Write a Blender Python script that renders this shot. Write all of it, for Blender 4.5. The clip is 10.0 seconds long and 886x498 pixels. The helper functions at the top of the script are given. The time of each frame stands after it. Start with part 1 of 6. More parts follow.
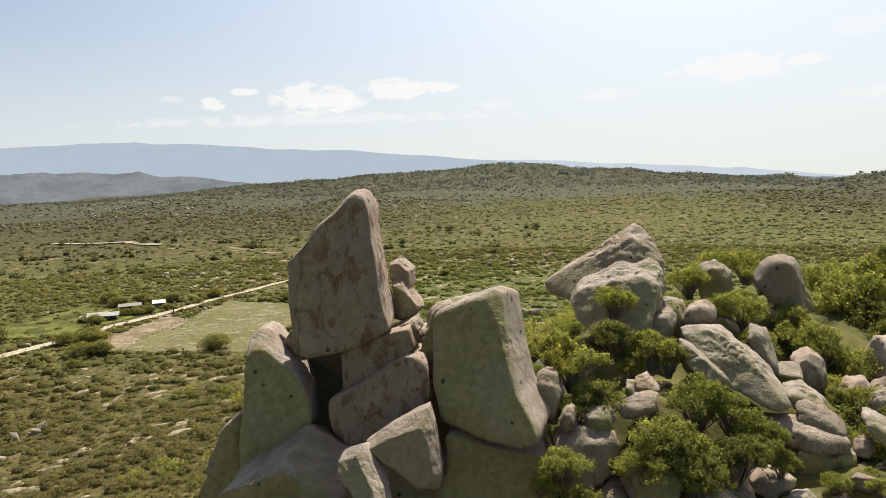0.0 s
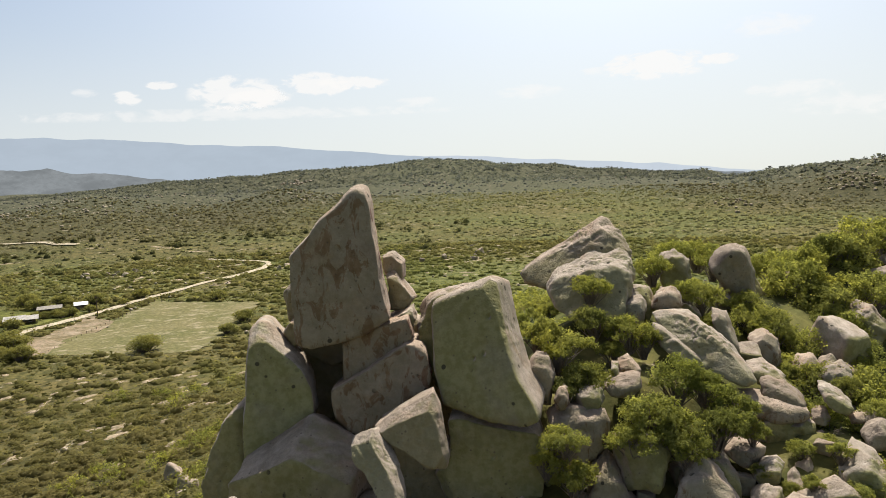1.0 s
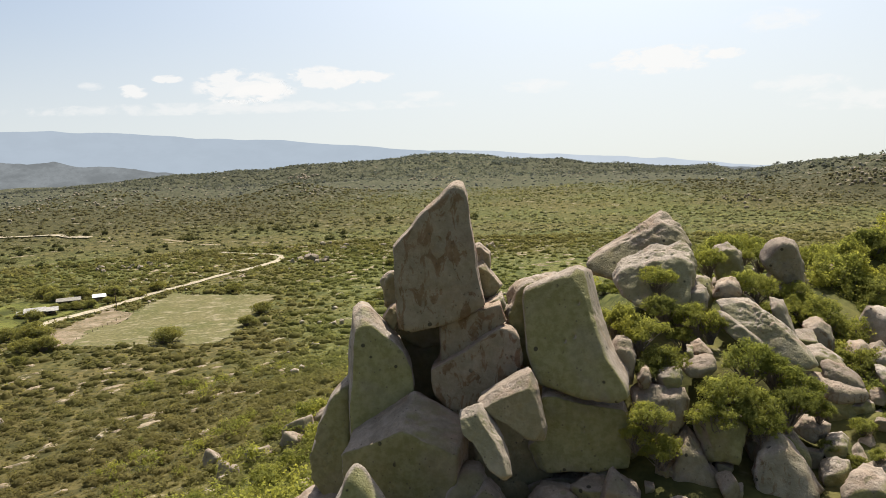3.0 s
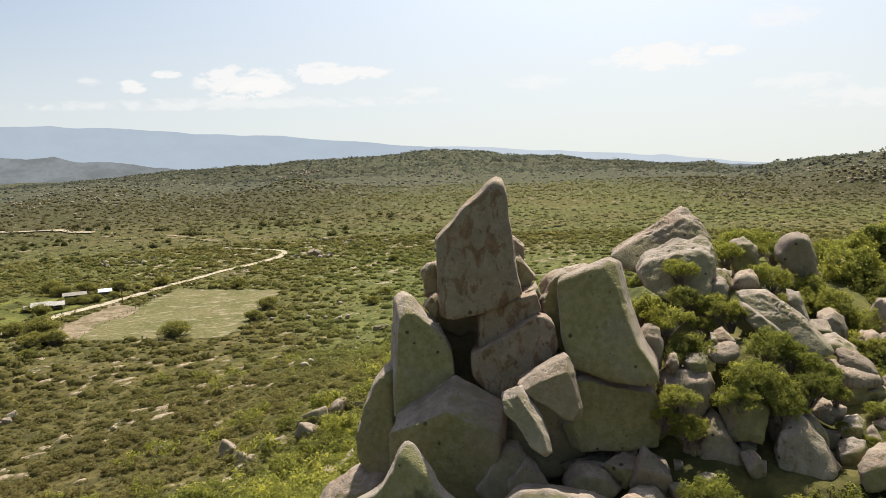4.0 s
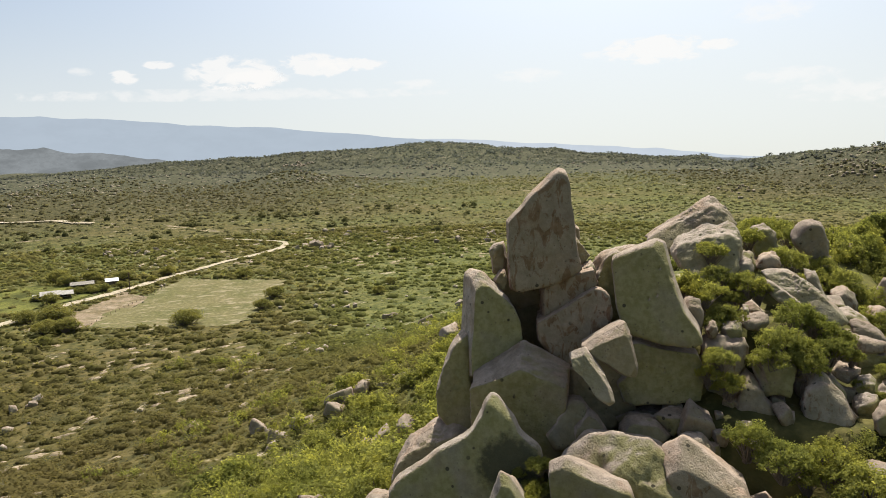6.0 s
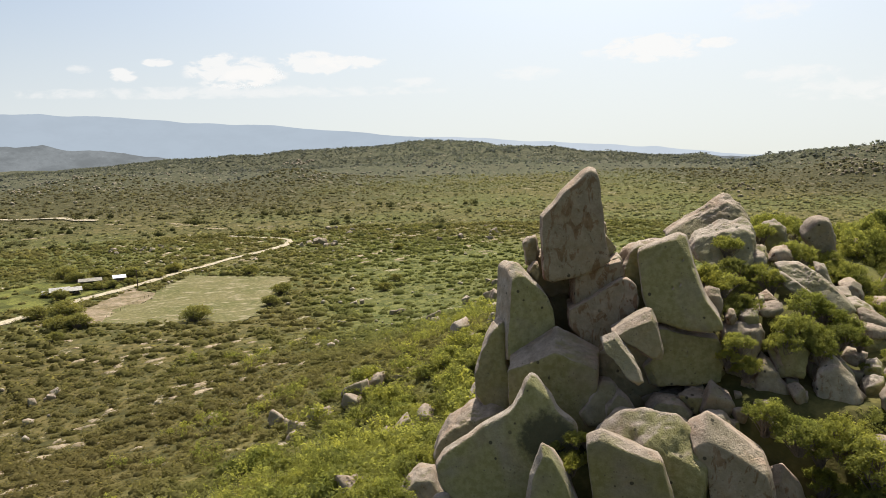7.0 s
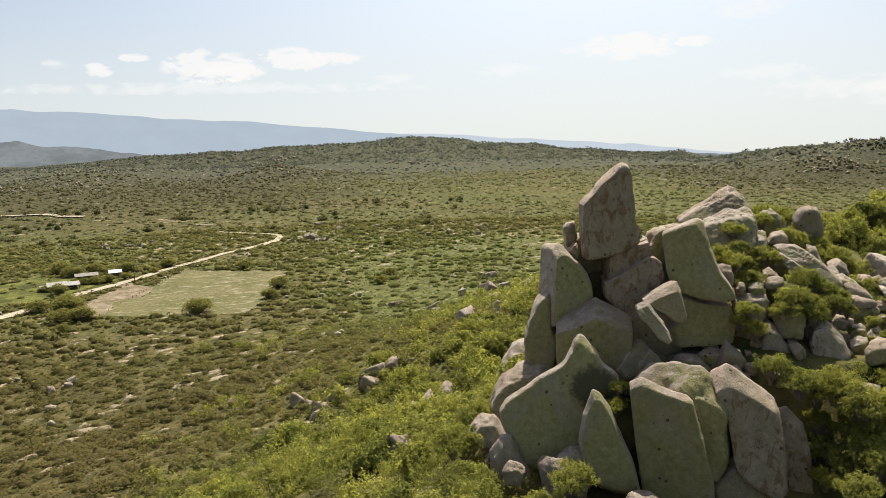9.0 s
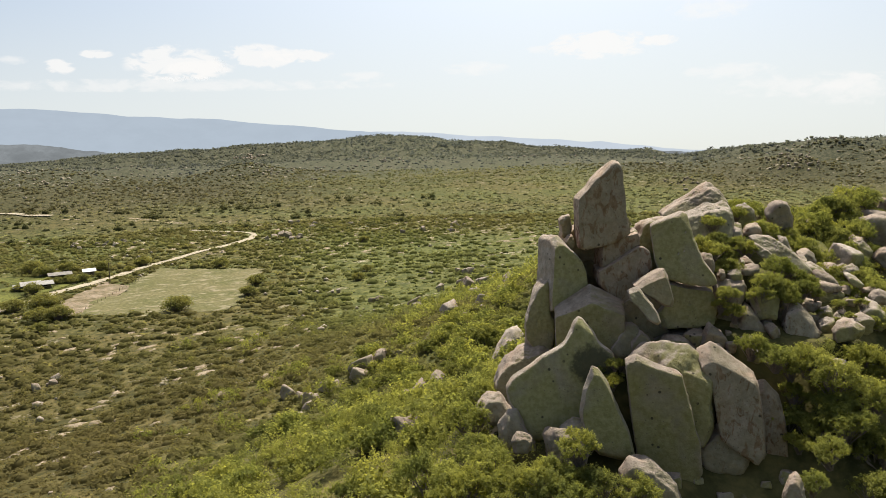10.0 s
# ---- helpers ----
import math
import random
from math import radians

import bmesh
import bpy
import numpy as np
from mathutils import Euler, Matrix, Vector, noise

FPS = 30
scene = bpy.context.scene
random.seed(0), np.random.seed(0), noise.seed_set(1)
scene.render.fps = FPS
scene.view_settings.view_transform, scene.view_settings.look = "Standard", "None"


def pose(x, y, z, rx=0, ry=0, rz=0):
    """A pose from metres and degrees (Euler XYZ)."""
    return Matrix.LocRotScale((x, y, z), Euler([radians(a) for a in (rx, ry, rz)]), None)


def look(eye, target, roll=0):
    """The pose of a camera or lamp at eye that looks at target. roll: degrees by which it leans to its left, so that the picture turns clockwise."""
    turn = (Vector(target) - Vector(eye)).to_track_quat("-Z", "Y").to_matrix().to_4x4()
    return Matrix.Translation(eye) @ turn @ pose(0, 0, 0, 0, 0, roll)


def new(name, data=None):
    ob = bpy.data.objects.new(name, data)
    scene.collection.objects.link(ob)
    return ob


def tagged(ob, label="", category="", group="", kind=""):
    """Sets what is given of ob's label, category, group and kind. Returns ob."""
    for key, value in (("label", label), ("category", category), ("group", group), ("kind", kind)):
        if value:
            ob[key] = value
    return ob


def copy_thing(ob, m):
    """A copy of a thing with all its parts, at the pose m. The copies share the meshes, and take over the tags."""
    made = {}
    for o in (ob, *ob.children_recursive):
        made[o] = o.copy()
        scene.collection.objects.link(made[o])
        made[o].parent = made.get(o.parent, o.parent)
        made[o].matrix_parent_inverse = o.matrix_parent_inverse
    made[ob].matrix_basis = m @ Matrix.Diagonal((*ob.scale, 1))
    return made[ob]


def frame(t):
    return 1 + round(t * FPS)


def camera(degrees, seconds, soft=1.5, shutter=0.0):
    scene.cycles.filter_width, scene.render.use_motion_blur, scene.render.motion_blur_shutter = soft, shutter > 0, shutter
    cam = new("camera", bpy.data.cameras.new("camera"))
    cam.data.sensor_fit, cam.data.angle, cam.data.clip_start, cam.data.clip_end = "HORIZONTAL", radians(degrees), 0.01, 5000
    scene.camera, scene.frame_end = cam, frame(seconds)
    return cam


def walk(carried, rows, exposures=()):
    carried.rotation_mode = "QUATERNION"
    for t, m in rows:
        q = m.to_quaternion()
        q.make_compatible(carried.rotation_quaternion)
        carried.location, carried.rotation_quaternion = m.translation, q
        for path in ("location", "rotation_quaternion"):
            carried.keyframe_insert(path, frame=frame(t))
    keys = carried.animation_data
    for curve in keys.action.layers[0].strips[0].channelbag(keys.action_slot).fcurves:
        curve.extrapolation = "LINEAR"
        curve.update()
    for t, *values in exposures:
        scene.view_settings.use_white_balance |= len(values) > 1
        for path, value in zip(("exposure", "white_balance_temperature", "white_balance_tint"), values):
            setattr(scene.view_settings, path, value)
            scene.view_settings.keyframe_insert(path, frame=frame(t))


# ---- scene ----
cam = camera(62.1, 10.0, soft=0.85)
METRES, EYE, TILT, LEAN, TURN = 27.5, 41.92, 0.0, 0.0, 0.0
ROWS = [
    (0.0, 0.0, 0.0, 0.0, -0.25, -6.54, 2.2),
    (0.5, -0.0431, -0.0186, 0.0007, -4.77, -6.89, 2.24),
    (1.0, -0.0815, -0.0335, 0.0032, -6.0, -7.08, 2.28),
    (1.5, -0.1146, -0.0467, 0.0058, -5.88, -7.19, 2.29),
    (2.0, -0.1433, -0.0597, 0.0084, -5.75, -7.28, 2.27),
    (2.5, -0.1695, -0.0746, 0.0103, -5.67, -7.38, 2.2),
    (4.0, -0.2559, -0.1444, 0.0163, -5.69, -7.79, 1.95),
    (4.5, -0.2876, -0.1748, 0.0184, -5.77, -7.94, 1.87),
    (5.0, -0.3211, -0.2088, 0.0205, -5.91, -8.09, 1.79),
    (5.5, -0.3546, -0.2435, 0.0214, -6.13, -8.25, 1.74),
    (7.0, -0.4651, -0.3616, 0.0293, -6.37, -8.54, 1.62),
    (7.5, -0.5049, -0.408, 0.0329, -6.38, -8.56, 1.57),
    (8.0, -0.548, -0.4582, 0.0351, -6.54, -8.6, 1.52),
    (8.5, -0.5937, -0.5098, 0.0375, -7.0, -8.71, 1.5),
    (9.0, -0.6364, -0.5565, 0.0391, -7.98, -8.83, 1.47),
    (9.5, -0.6841, -0.6084, 0.042, -9.21, -8.93, 1.43),
    (10.0, -0.7319, -0.6604, 0.0454, -10.4, -9.05, 1.43),
]
walk(cam, [(t, pose(0, 0, EYE, TILT, LEAN, TURN) @ pose(METRES * x, METRES * y, METRES * z, 90 + pitch, roll, yaw)) for t, x, y, z, yaw, pitch, roll in ROWS])

# ---- light ----
SUN_AZ, SUN_EL = 20.0, 57.0
world = bpy.data.worlds.new("sky")
scene.world = world
world.use_nodes = True
wn, wl = world.node_tree.nodes, world.node_tree.links
wn.clear()
sky = wn.new("ShaderNodeTexSky")
sky.sky_type, sky.sun_disc = "NISHITA", False
sky.sun_elevation, sky.sun_rotation = radians(SUN_EL), radians(SUN_AZ)
sky.altitude, sky.air_density, sky.dust_density, sky.ozone_density = 600, 1.0, 6.5, 1.0
coord, lift = wn.new("ShaderNodeTexCoord"), wn.new("ShaderNodeVectorMath")
lift.operation, lift.inputs[1].default_value = "ADD", (0, 0, 0.12)
back, sky_out = wn.new("ShaderNodeBackground"), wn.new("ShaderNodeOutputWorld")
dim, haze = wn.new("ShaderNodeMix"), wn.new("ShaderNodeMix")
dim.data_type, dim.blend_type, haze.data_type = "RGBA", "MULTIPLY", "RGBA"
dim.inputs[0].default_value, dim.inputs[7].default_value = 1.0, (0.0845, 0.0885, 0.0853, 1)
haze.inputs[7].default_value = (0.536, 0.544, 0.524, 1)
# pale haze towards the horizon
part_z, rise = wn.new("ShaderNodeSeparateXYZ"), wn.new("ShaderNodeMapRange")
rise.interpolation_type = "SMOOTHSTEP"
for k, v in ((1, 0.0), (2, 0.24), (3, 0.62), (4, 0.0)):
    rise.inputs[k].default_value = v
wl.new(coord.outputs["Generated"], part_z.inputs[0])
wl.new(part_z.outputs[2], rise.inputs[0])
wl.new(coord.outputs["Generated"], lift.inputs[0])
wl.new(lift.outputs[0], sky.inputs["Vector"])
wl.new(sky.outputs["Color"], dim.inputs[6])
wl.new(rise.outputs[0], haze.inputs[0])
wl.new(dim.outputs[2], haze.inputs[6])
wl.new(haze.outputs[2], back.inputs["Color"])
wl.new(back.outputs[0], sky_out.inputs[0])
sun_data = bpy.data.lights.new("sun", "SUN")
sun_data.energy, sun_data.angle, sun_data.color = 5.0, radians(0.53), (1.0, 0.94, 0.84)
sun = new("sun", sun_data)
az, el = radians(SUN_AZ), radians(SUN_EL)
sun.matrix_world = look((60 * math.sin(az), 60 * math.cos(az), 140), (60 * math.sin(az) - math.cos(el) * math.sin(az), 60 * math.cos(az) - math.cos(el) * math.cos(az), 140 - math.sin(el)))
scene.view_settings.exposure = 0.7


# ---- material tools ----
class Mat:
    """A node material under construction."""

    def __init__(self, name):
        self.mat = bpy.data.materials.new(name)
        self.mat.use_nodes = True
        self.n, self.l = self.mat.node_tree.nodes, self.mat.node_tree.links
        self.n.clear()
        self.out = self.n.new("ShaderNodeOutputMaterial")
        self.geo = self.n.new("ShaderNodeNewGeometry")

    def link(self, value, socket):
        if hasattr(value, "is_linked"):
            self.l.new(value, socket)
        else:
            socket.default_value = value

    def noise(self, scale, detail=4.0, rough=0.55, vector=None, stretch=None, distort=0.0):
        node = self.n.new("ShaderNodeTexNoise")
        node.inputs["Scale"].default_value, node.inputs["Detail"].default_value = scale, detail
        node.inputs["Roughness"].default_value, node.inputs["Distortion"].default_value = rough, distort
        vector = vector or self.geo.outputs["Position"]
        if stretch:
            mul = self.n.new("ShaderNodeVectorMath")
            mul.operation, mul.inputs[1].default_value = "MULTIPLY", stretch
            self.l.new(vector, mul.inputs[0])
            vector = mul.outputs[0]
        self.l.new(vector, node.inputs["Vector"])
        return node.outputs["Fac"]

    def voronoi(self, scale):
        node = self.n.new("ShaderNodeTexVoronoi")
        node.inputs["Scale"].default_value = scale
        self.l.new(self.geo.outputs["Position"], node.inputs["Vector"])
        return node.outputs["Distance"]

    def span(self, value, lo, hi, a=0.0, b=1.0):
        node = self.n.new("ShaderNodeMapRange")
        node.interpolation_type = "SMOOTHSTEP"
        for i, v in enumerate((value, lo, hi, a, b)):
            self.link(v, node.inputs[i])
        return node.outputs[0]

    def math(self, op, a, b=0.0):
        node = self.n.new("ShaderNodeMath")
        node.operation = op
        self.link(a, node.inputs[0])
        self.link(b, node.inputs[1])
        return node.outputs[0]

    def mix(self, fac, a, b, blend="MIX"):
        node = self.n.new("ShaderNodeMix")
        node.data_type, node.blend_type = "RGBA", blend
        self.link(fac, node.inputs[0])
        for v, s in ((a, node.inputs[6]), (b, node.inputs[7])):
            self.link(v if hasattr(v, "is_linked") else (*v, 1.0), s)
        return node.outputs[2]

    def normal_z(self, axis="Z"):
        node = self.n.new("ShaderNodeSeparateXYZ")
        self.l.new(self.geo.outputs["Normal"], node.inputs[0])
        return node.outputs[axis]

    def random(self):
        return self.n.new("ShaderNodeObjectInfo").outputs["Random"]

    def bump(self, height, strength, distance):
        node = self.n.new("ShaderNodeBump")
        node.inputs["Strength"].default_value, node.inputs["Distance"].default_value = strength, distance
        self.l.new(height, node.inputs["Height"])
        return node.outputs[0]

    def surface(self, colour, rough=0.9, normal=None, metal=0.0, spec=0.3):
        node = self.n.new("ShaderNodeBsdfPrincipled")
        self.link(colour if hasattr(colour, "is_linked") else (*colour, 1.0), node.inputs["Base Color"])
        self.link(rough, node.inputs["Roughness"])
        node.inputs["Metallic"].default_value = metal
        node.inputs["Specular IOR Level"].default_value = spec
        if normal is not None:
            self.l.new(normal, node.inputs["Normal"])
        self.l.new(node.outputs[0], self.out.inputs[0])
        return self.mat

    def leafy(self, colour, through_colour, share=0.4):
        """Thin leaves: diffuse on both sides, and part of the light passes."""
        d, t, m = self.n.new("ShaderNodeBsdfDiffuse"), self.n.new("ShaderNodeBsdfTranslucent"), self.n.new("ShaderNodeMixShader")
        self.l.new(colour, d.inputs["Color"])
        self.l.new(through_colour, t.inputs["Color"])
        m.inputs[0].default_value = share
        self.l.new(d.outputs[0], m.inputs[1])
        self.l.new(t.outputs[0], m.inputs[2])
        self.l.new(m.outputs[0], self.out.inputs[0])
        return self.mat


def granite(name, crust, rust, tone=1.0, dark_patch=None):
    m = Mat(name)
    big, mid, grain = m.noise(0.42, 2, 0.5, distort=0.6), m.noise(1.9, 5, 0.6), m.noise(30, 3, 0.7)
    c = m.mix(m.span(mid, 0.3, 0.7), (0.29 * tone, 0.25 * tone, 0.20 * tone), (0.44 * tone, 0.382 * tone, 0.322 * tone))
    c = m.mix(m.span(grain, 0.35, 0.7), c, m.mix(1.0, c, (0.85, 0.84, 0.82), "MULTIPLY"))
    # dull weathered tone that also paints shade on steep sides away from the sun
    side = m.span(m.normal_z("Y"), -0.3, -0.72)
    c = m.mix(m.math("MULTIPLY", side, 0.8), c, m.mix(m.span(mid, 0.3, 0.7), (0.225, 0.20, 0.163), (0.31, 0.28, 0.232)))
    # broad brown and grey tints
    c = m.mix(m.span(m.noise(0.75, 4, 0.6, distort=0.8), 0.46, 0.66, 0.0, 0.55), c, m.mix(1.0, c, (0.95, 0.80, 0.68), "MULTIPLY"))
    c = m.mix(m.span(m.noise(5.0, 6, 0.7), 0.40, 0.62), m.mix(1.0, c, (0.88, 0.87, 0.85), "MULTIPLY"), c)
    c = m.mix(rust * 0.4, c, m.mix(1.0, c, (1.06, 0.92, 0.82), "MULTIPLY"))
    # rusty water stains that run down the steep faces
    streak = m.noise(1.5, 6, 0.68, stretch=(1.6, 1.6, 0.75), distort=1.2)
    steep = m.span(m.normal_z("Z"), 0.7, 0.2)
    stain = m.math("MULTIPLY", m.span(streak, 0.60 - 0.08 * rust, 0.655 - 0.075 * rust), steep)
    c = m.mix(m.math("MULTIPLY", stain, rust), c, m.mix(m.span(mid, 0.35, 0.65), (0.12, 0.06, 0.043), (0.23, 0.135, 0.096)))
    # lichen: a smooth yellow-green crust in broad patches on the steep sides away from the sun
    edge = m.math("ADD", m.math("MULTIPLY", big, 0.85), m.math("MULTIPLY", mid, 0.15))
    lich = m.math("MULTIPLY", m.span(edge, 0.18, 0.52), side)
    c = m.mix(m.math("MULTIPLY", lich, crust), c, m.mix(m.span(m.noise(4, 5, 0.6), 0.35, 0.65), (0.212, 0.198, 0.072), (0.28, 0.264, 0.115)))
    # soft dark weathering and scattered dark pits
    blot = m.span(m.noise(3.1, 6, 0.7, distort=0.8), 0.58, 0.72)
    c = m.mix(m.math("MULTIPLY", m.math("MULTIPLY", blot, m.span(mid, 0.4, 0.65)), 0.5), c, (0.11, 0.093, 0.065))
    spots = m.math("MULTIPLY", m.span(m.math("ADD", m.voronoi(1.6), m.math("MULTIPLY", m.noise(2.6, 3), 0.16)), 0.215, 0.165), m.span(m.noise(0.9, 2), 0.42, 0.54))
    c = m.mix(m.math("MULTIPLY", spots, 0.9), c, (0.05, 0.045, 0.03))
    specks = m.math("MULTIPLY", m.span(m.voronoi(4.5), 0.18, 0.10), m.span(m.noise(1.4, 2), 0.44, 0.56))
    c = m.mix(m.math("MULTIPLY", specks, 0.65), c, (0.10, 0.085, 0.06))
    c = m.mix(m.span(m.random(), 0.0, 1.0, 0.0, 0.55), c, m.mix(1.0, c, (0.80, 0.72, 0.68), "MULTIPLY"))
    if dark_patch:
        # a dark ragged patch: centre on the rock and reach
        off = m.n.new("ShaderNodeVectorMath")
        off.operation, off.inputs[1].default_value = "DISTANCE", dark_patch[:3]
        m.l.new(m.n.new("ShaderNodeTexCoord").outputs["Object"], off.inputs[0])
        ragged = m.math("ADD", off.outputs["Value"], m.math("MULTIPLY", m.math("SUBTRACT", m.noise(2.2, 6, 0.7), 0.5), 1.3))
        c = m.mix(m.span(ragged, dark_patch[3], dark_patch[3] * 0.6, 0.0, 0.85), c, (0.04, 0.043, 0.026))
    # the sunny tops are dimpled, the sides smooth
    dimple = m.span(m.voronoi(6.5), 0.0, 0.45)
    top = m.span(m.normal_z("Z"), 0.35, 0.75, 0.4, 1.0)
    h = m.math("MULTIPLY", m.math("ADD", m.noise(13, 7, 0.72), m.math("MULTIPLY", dimple, 0.3)), top)
    return m.surface(c, 0.92, m.bump(h, 0.9, 0.075), spec=0.2)


def leaves(name, dark, light, share=0.55, warm=(1.15, 1.1, 0.72)):
    m = Mat(name)
    clump = m.noise(0.9, 2)
    c = m.mix(m.geo.outputs["Random Per Island"], dark, light)
    c = m.mix(m.span(clump, 0.35, 0.65, 0.0, 0.45), c, m.mix(1.0, c, (1.22, 1.18, 0.8), "MULTIPLY"))
    bush = m.noise(0.28, 1)
    c = m.mix(m.span(bush, 0.36, 0.5, 0.6, 0.0), c, m.mix(1.0, c, (0.62, 0.68, 0.66), "MULTIPLY"))
    c = m.mix(m.span(bush, 0.54, 0.66, 0.0, 0.5), c, m.mix(1.0, c, (1.12, 1.06, 0.8), "MULTIPLY"))
    c = m.mix(m.math("MULTIPLY", m.random(), 0.35), c, m.mix(1.0, c, (0.75, 0.82, 0.85), "MULTIPLY"))
    return m.leafy(c, m.mix(1.0, c, warm, "MULTIPLY"), share)


def dry_zone(m):
    """The dry, browner corner of the valley floor."""
    node = m.n.new("ShaderNodeSeparateXYZ")
    m.l.new(m.geo.outputs["Position"], node.inputs[0])
    wander = m.math("MULTIPLY", m.math("SUBTRACT", m.noise(0.02, 4), 0.5), 120.0)
    return m.math("MULTIPLY", m.span(m.math("ADD", node.outputs[0], wander), -5.0, -55.0), m.span(m.math("ADD", node.outputs[1], wander), 240.0, 110.0))


def green_zone(m):
    """The greener, smoother middle of the plain."""
    node = m.n.new("ShaderNodeSeparateXYZ")
    m.l.new(m.geo.outputs["Position"], node.inputs[0])
    wander = m.math("MULTIPLY", m.math("SUBTRACT", m.noise(0.015, 4), 0.5), 90.0)
    across_x = m.math("MULTIPLY", m.span(m.math("ADD", node.outputs[0], wander), -38.0, -8.0), m.span(node.outputs[0], 170.0, 90.0))
    along_y = m.math("MULTIPLY", m.span(m.math("ADD", node.outputs[1], wander), 90.0, 130.0), m.span(m.math("ADD", node.outputs[1], wander), 320.0, 260.0))
    return m.math("MULTIPLY", across_x, along_y)


def far_zone(m):
    """The browner rises at the far side of the plain."""
    node = m.n.new("ShaderNodeSeparateXYZ")
    m.l.new(m.geo.outputs["Position"], node.inputs[0])
    wander = m.math("MULTIPLY", m.math("SUBTRACT", m.noise(0.008, 4), 0.5), 300.0)
    rise_left = m.math("MULTIPLY", m.span(m.math("ADD", node.outputs[1], wander), 290.0, 540.0), m.span(m.math("ADD", node.outputs[0], wander), 110.0, -120.0))
    hill_right = m.math("MULTIPLY", m.span(node.outputs[1], 330.0, 460.0), m.span(m.math("ADD", node.outputs[0], m.math("MULTIPLY", wander, 0.4)), 190.0, 300.0))
    return m.math("MAXIMUM", rise_left, hill_right)


def scrub(name, cols, scale=0.05, share=0.45):
    """Foliage of the far scrub: it changes from bush to bush and from stand to stand."""
    m = Mat(name)
    stand, bush, clump = m.noise(scale, 3), m.noise(0.3, 1), m.noise(1.6, 4, 0.65)
    c = m.mix(m.span(stand, 0.42, 0.58), cols[0], cols[1])
    c = m.mix(m.span(bush, 0.42, 0.66, 0.0, 0.8), c, cols[2])
    c = m.mix(m.math("MULTIPLY", m.math("MAXIMUM", m.math("MULTIPLY", dry_zone(m), 0.7), far_zone(m)), 0.75), c, cols[3])
    c = m.mix(m.math("MULTIPLY", green_zone(m), 0.7), c, tuple(a * b for a, b in zip(cols[1], (1.12, 1.2, 1.25))))
    c = m.mix(m.math("MULTIPLY", m.geo.outputs["Random Per Island"], 0.5), c, m.mix(1.0, c, (0.76, 0.78, 0.74), "MULTIPLY"))
    c = m.mix(m.span(clump, 0.35, 0.62), m.mix(1.0, c, (0.84, 0.86, 0.82), "MULTIPLY"), c)
    return m.leafy(c, m.mix(1.0, c, (1.1, 1.08, 0.75), "MULTIPLY"), share)


def soil():
    m = Mat("dry grass and soil")
    wide, mid, fine = m.noise(0.012, 4), m.noise(0.14, 6, 0.65), m.noise(1.3, 6, 0.65)
    tufts, clumps = m.noise(0.42, 4, 0.6), m.noise(0.13, 4, 0.6)
    grass = m.mix(m.span(wide, 0.40, 0.60), (0.115, 0.097, 0.043), (0.102, 0.102, 0.039))
    where = m.n.new("ShaderNodeSeparateXYZ")
    m.l.new(m.geo.outputs["Position"], where.inputs[0])
    grass = m.mix(m.math("MULTIPLY", far_zone(m), 0.85), grass, (0.066, 0.056, 0.033))
    # the ground greys with distance: air haze put into the soil colour
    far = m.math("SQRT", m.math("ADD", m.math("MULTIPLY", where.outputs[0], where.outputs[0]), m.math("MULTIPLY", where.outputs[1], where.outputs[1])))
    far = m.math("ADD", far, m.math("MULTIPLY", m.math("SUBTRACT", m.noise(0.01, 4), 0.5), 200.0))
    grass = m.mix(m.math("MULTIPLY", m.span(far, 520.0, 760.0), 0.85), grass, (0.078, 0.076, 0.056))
    grass = m.mix(m.math("MULTIPLY", dry_zone(m), 0.8), grass, (0.094, 0.074, 0.036))
    grass = m.mix(m.math("MULTIPLY", green_zone(m), 0.75), grass, (0.118, 0.12, 0.047))
    # low tufts and dry grass between them
    grass = m.mix(m.span(tufts, 0.42, 0.58), m.mix(1.0, grass, (0.66, 0.72, 0.66), "MULTIPLY"), m.mix(1.0, grass, (1.28, 1.25, 1.15), "MULTIPLY"))
    grass = m.mix(m.span(clumps, 0.40, 0.60, 0.0, 0.5), m.mix(1.0, grass, (0.75, 0.8, 0.75), "MULTIPLY"), grass)
    grass = m.mix(m.span(fine, 0.35, 0.7), m.mix(1.0, grass, (0.8, 0.82, 0.8), "MULTIPLY"), m.mix(1.0, grass, (1.2, 1.15, 1.1), "MULTIPLY"))
    bare = m.math("MULTIPLY", m.span(mid, 0.59, 0.68), m.span(fine, 0.42, 0.56))
    c = m.mix(m.math("MULTIPLY", bare, 0.9), grass, (0.36, 0.30, 0.22))
    h = m.math("ADD", m.math("MULTIPLY", tufts, 0.6), m.math("MULTIPLY", fine, 0.4))
    return m.surface(c, 1.0, m.bump(h, 0.7, 0.4), spec=0.05)


def earth(name, a, b, c3, scale, worn=0.0):
    m = Mat(name)
    n1, n2 = m.noise(scale, 5, 0.6), m.noise(scale * 9, 4, 0.6)
    c = m.mix(m.span(n1, 0.38, 0.62), a, b)
    c = m.mix(m.span(n2, 0.55, 0.68), c, c3)
    tuft = m.noise(1.1, 5, 0.7)
    c = m.mix(m.span(tuft, 0.36, 0.64), m.mix(1.0, c, (0.72, 0.76, 0.7), "MULTIPLY"), m.mix(1.0, c, (1.22, 1.18, 1.12), "MULTIPLY"))
    if worn:
        scuff = m.noise(0.22, 6, 0.7, stretch=(0.9, 1.5, 1))
        c = m.mix(m.math("MULTIPLY", m.span(scuff, 0.52, 0.66), worn), c, (0.34, 0.285, 0.21))
    return m.surface(c, 1.0, m.bump(n2, 0.4, 0.05), spec=0.05)


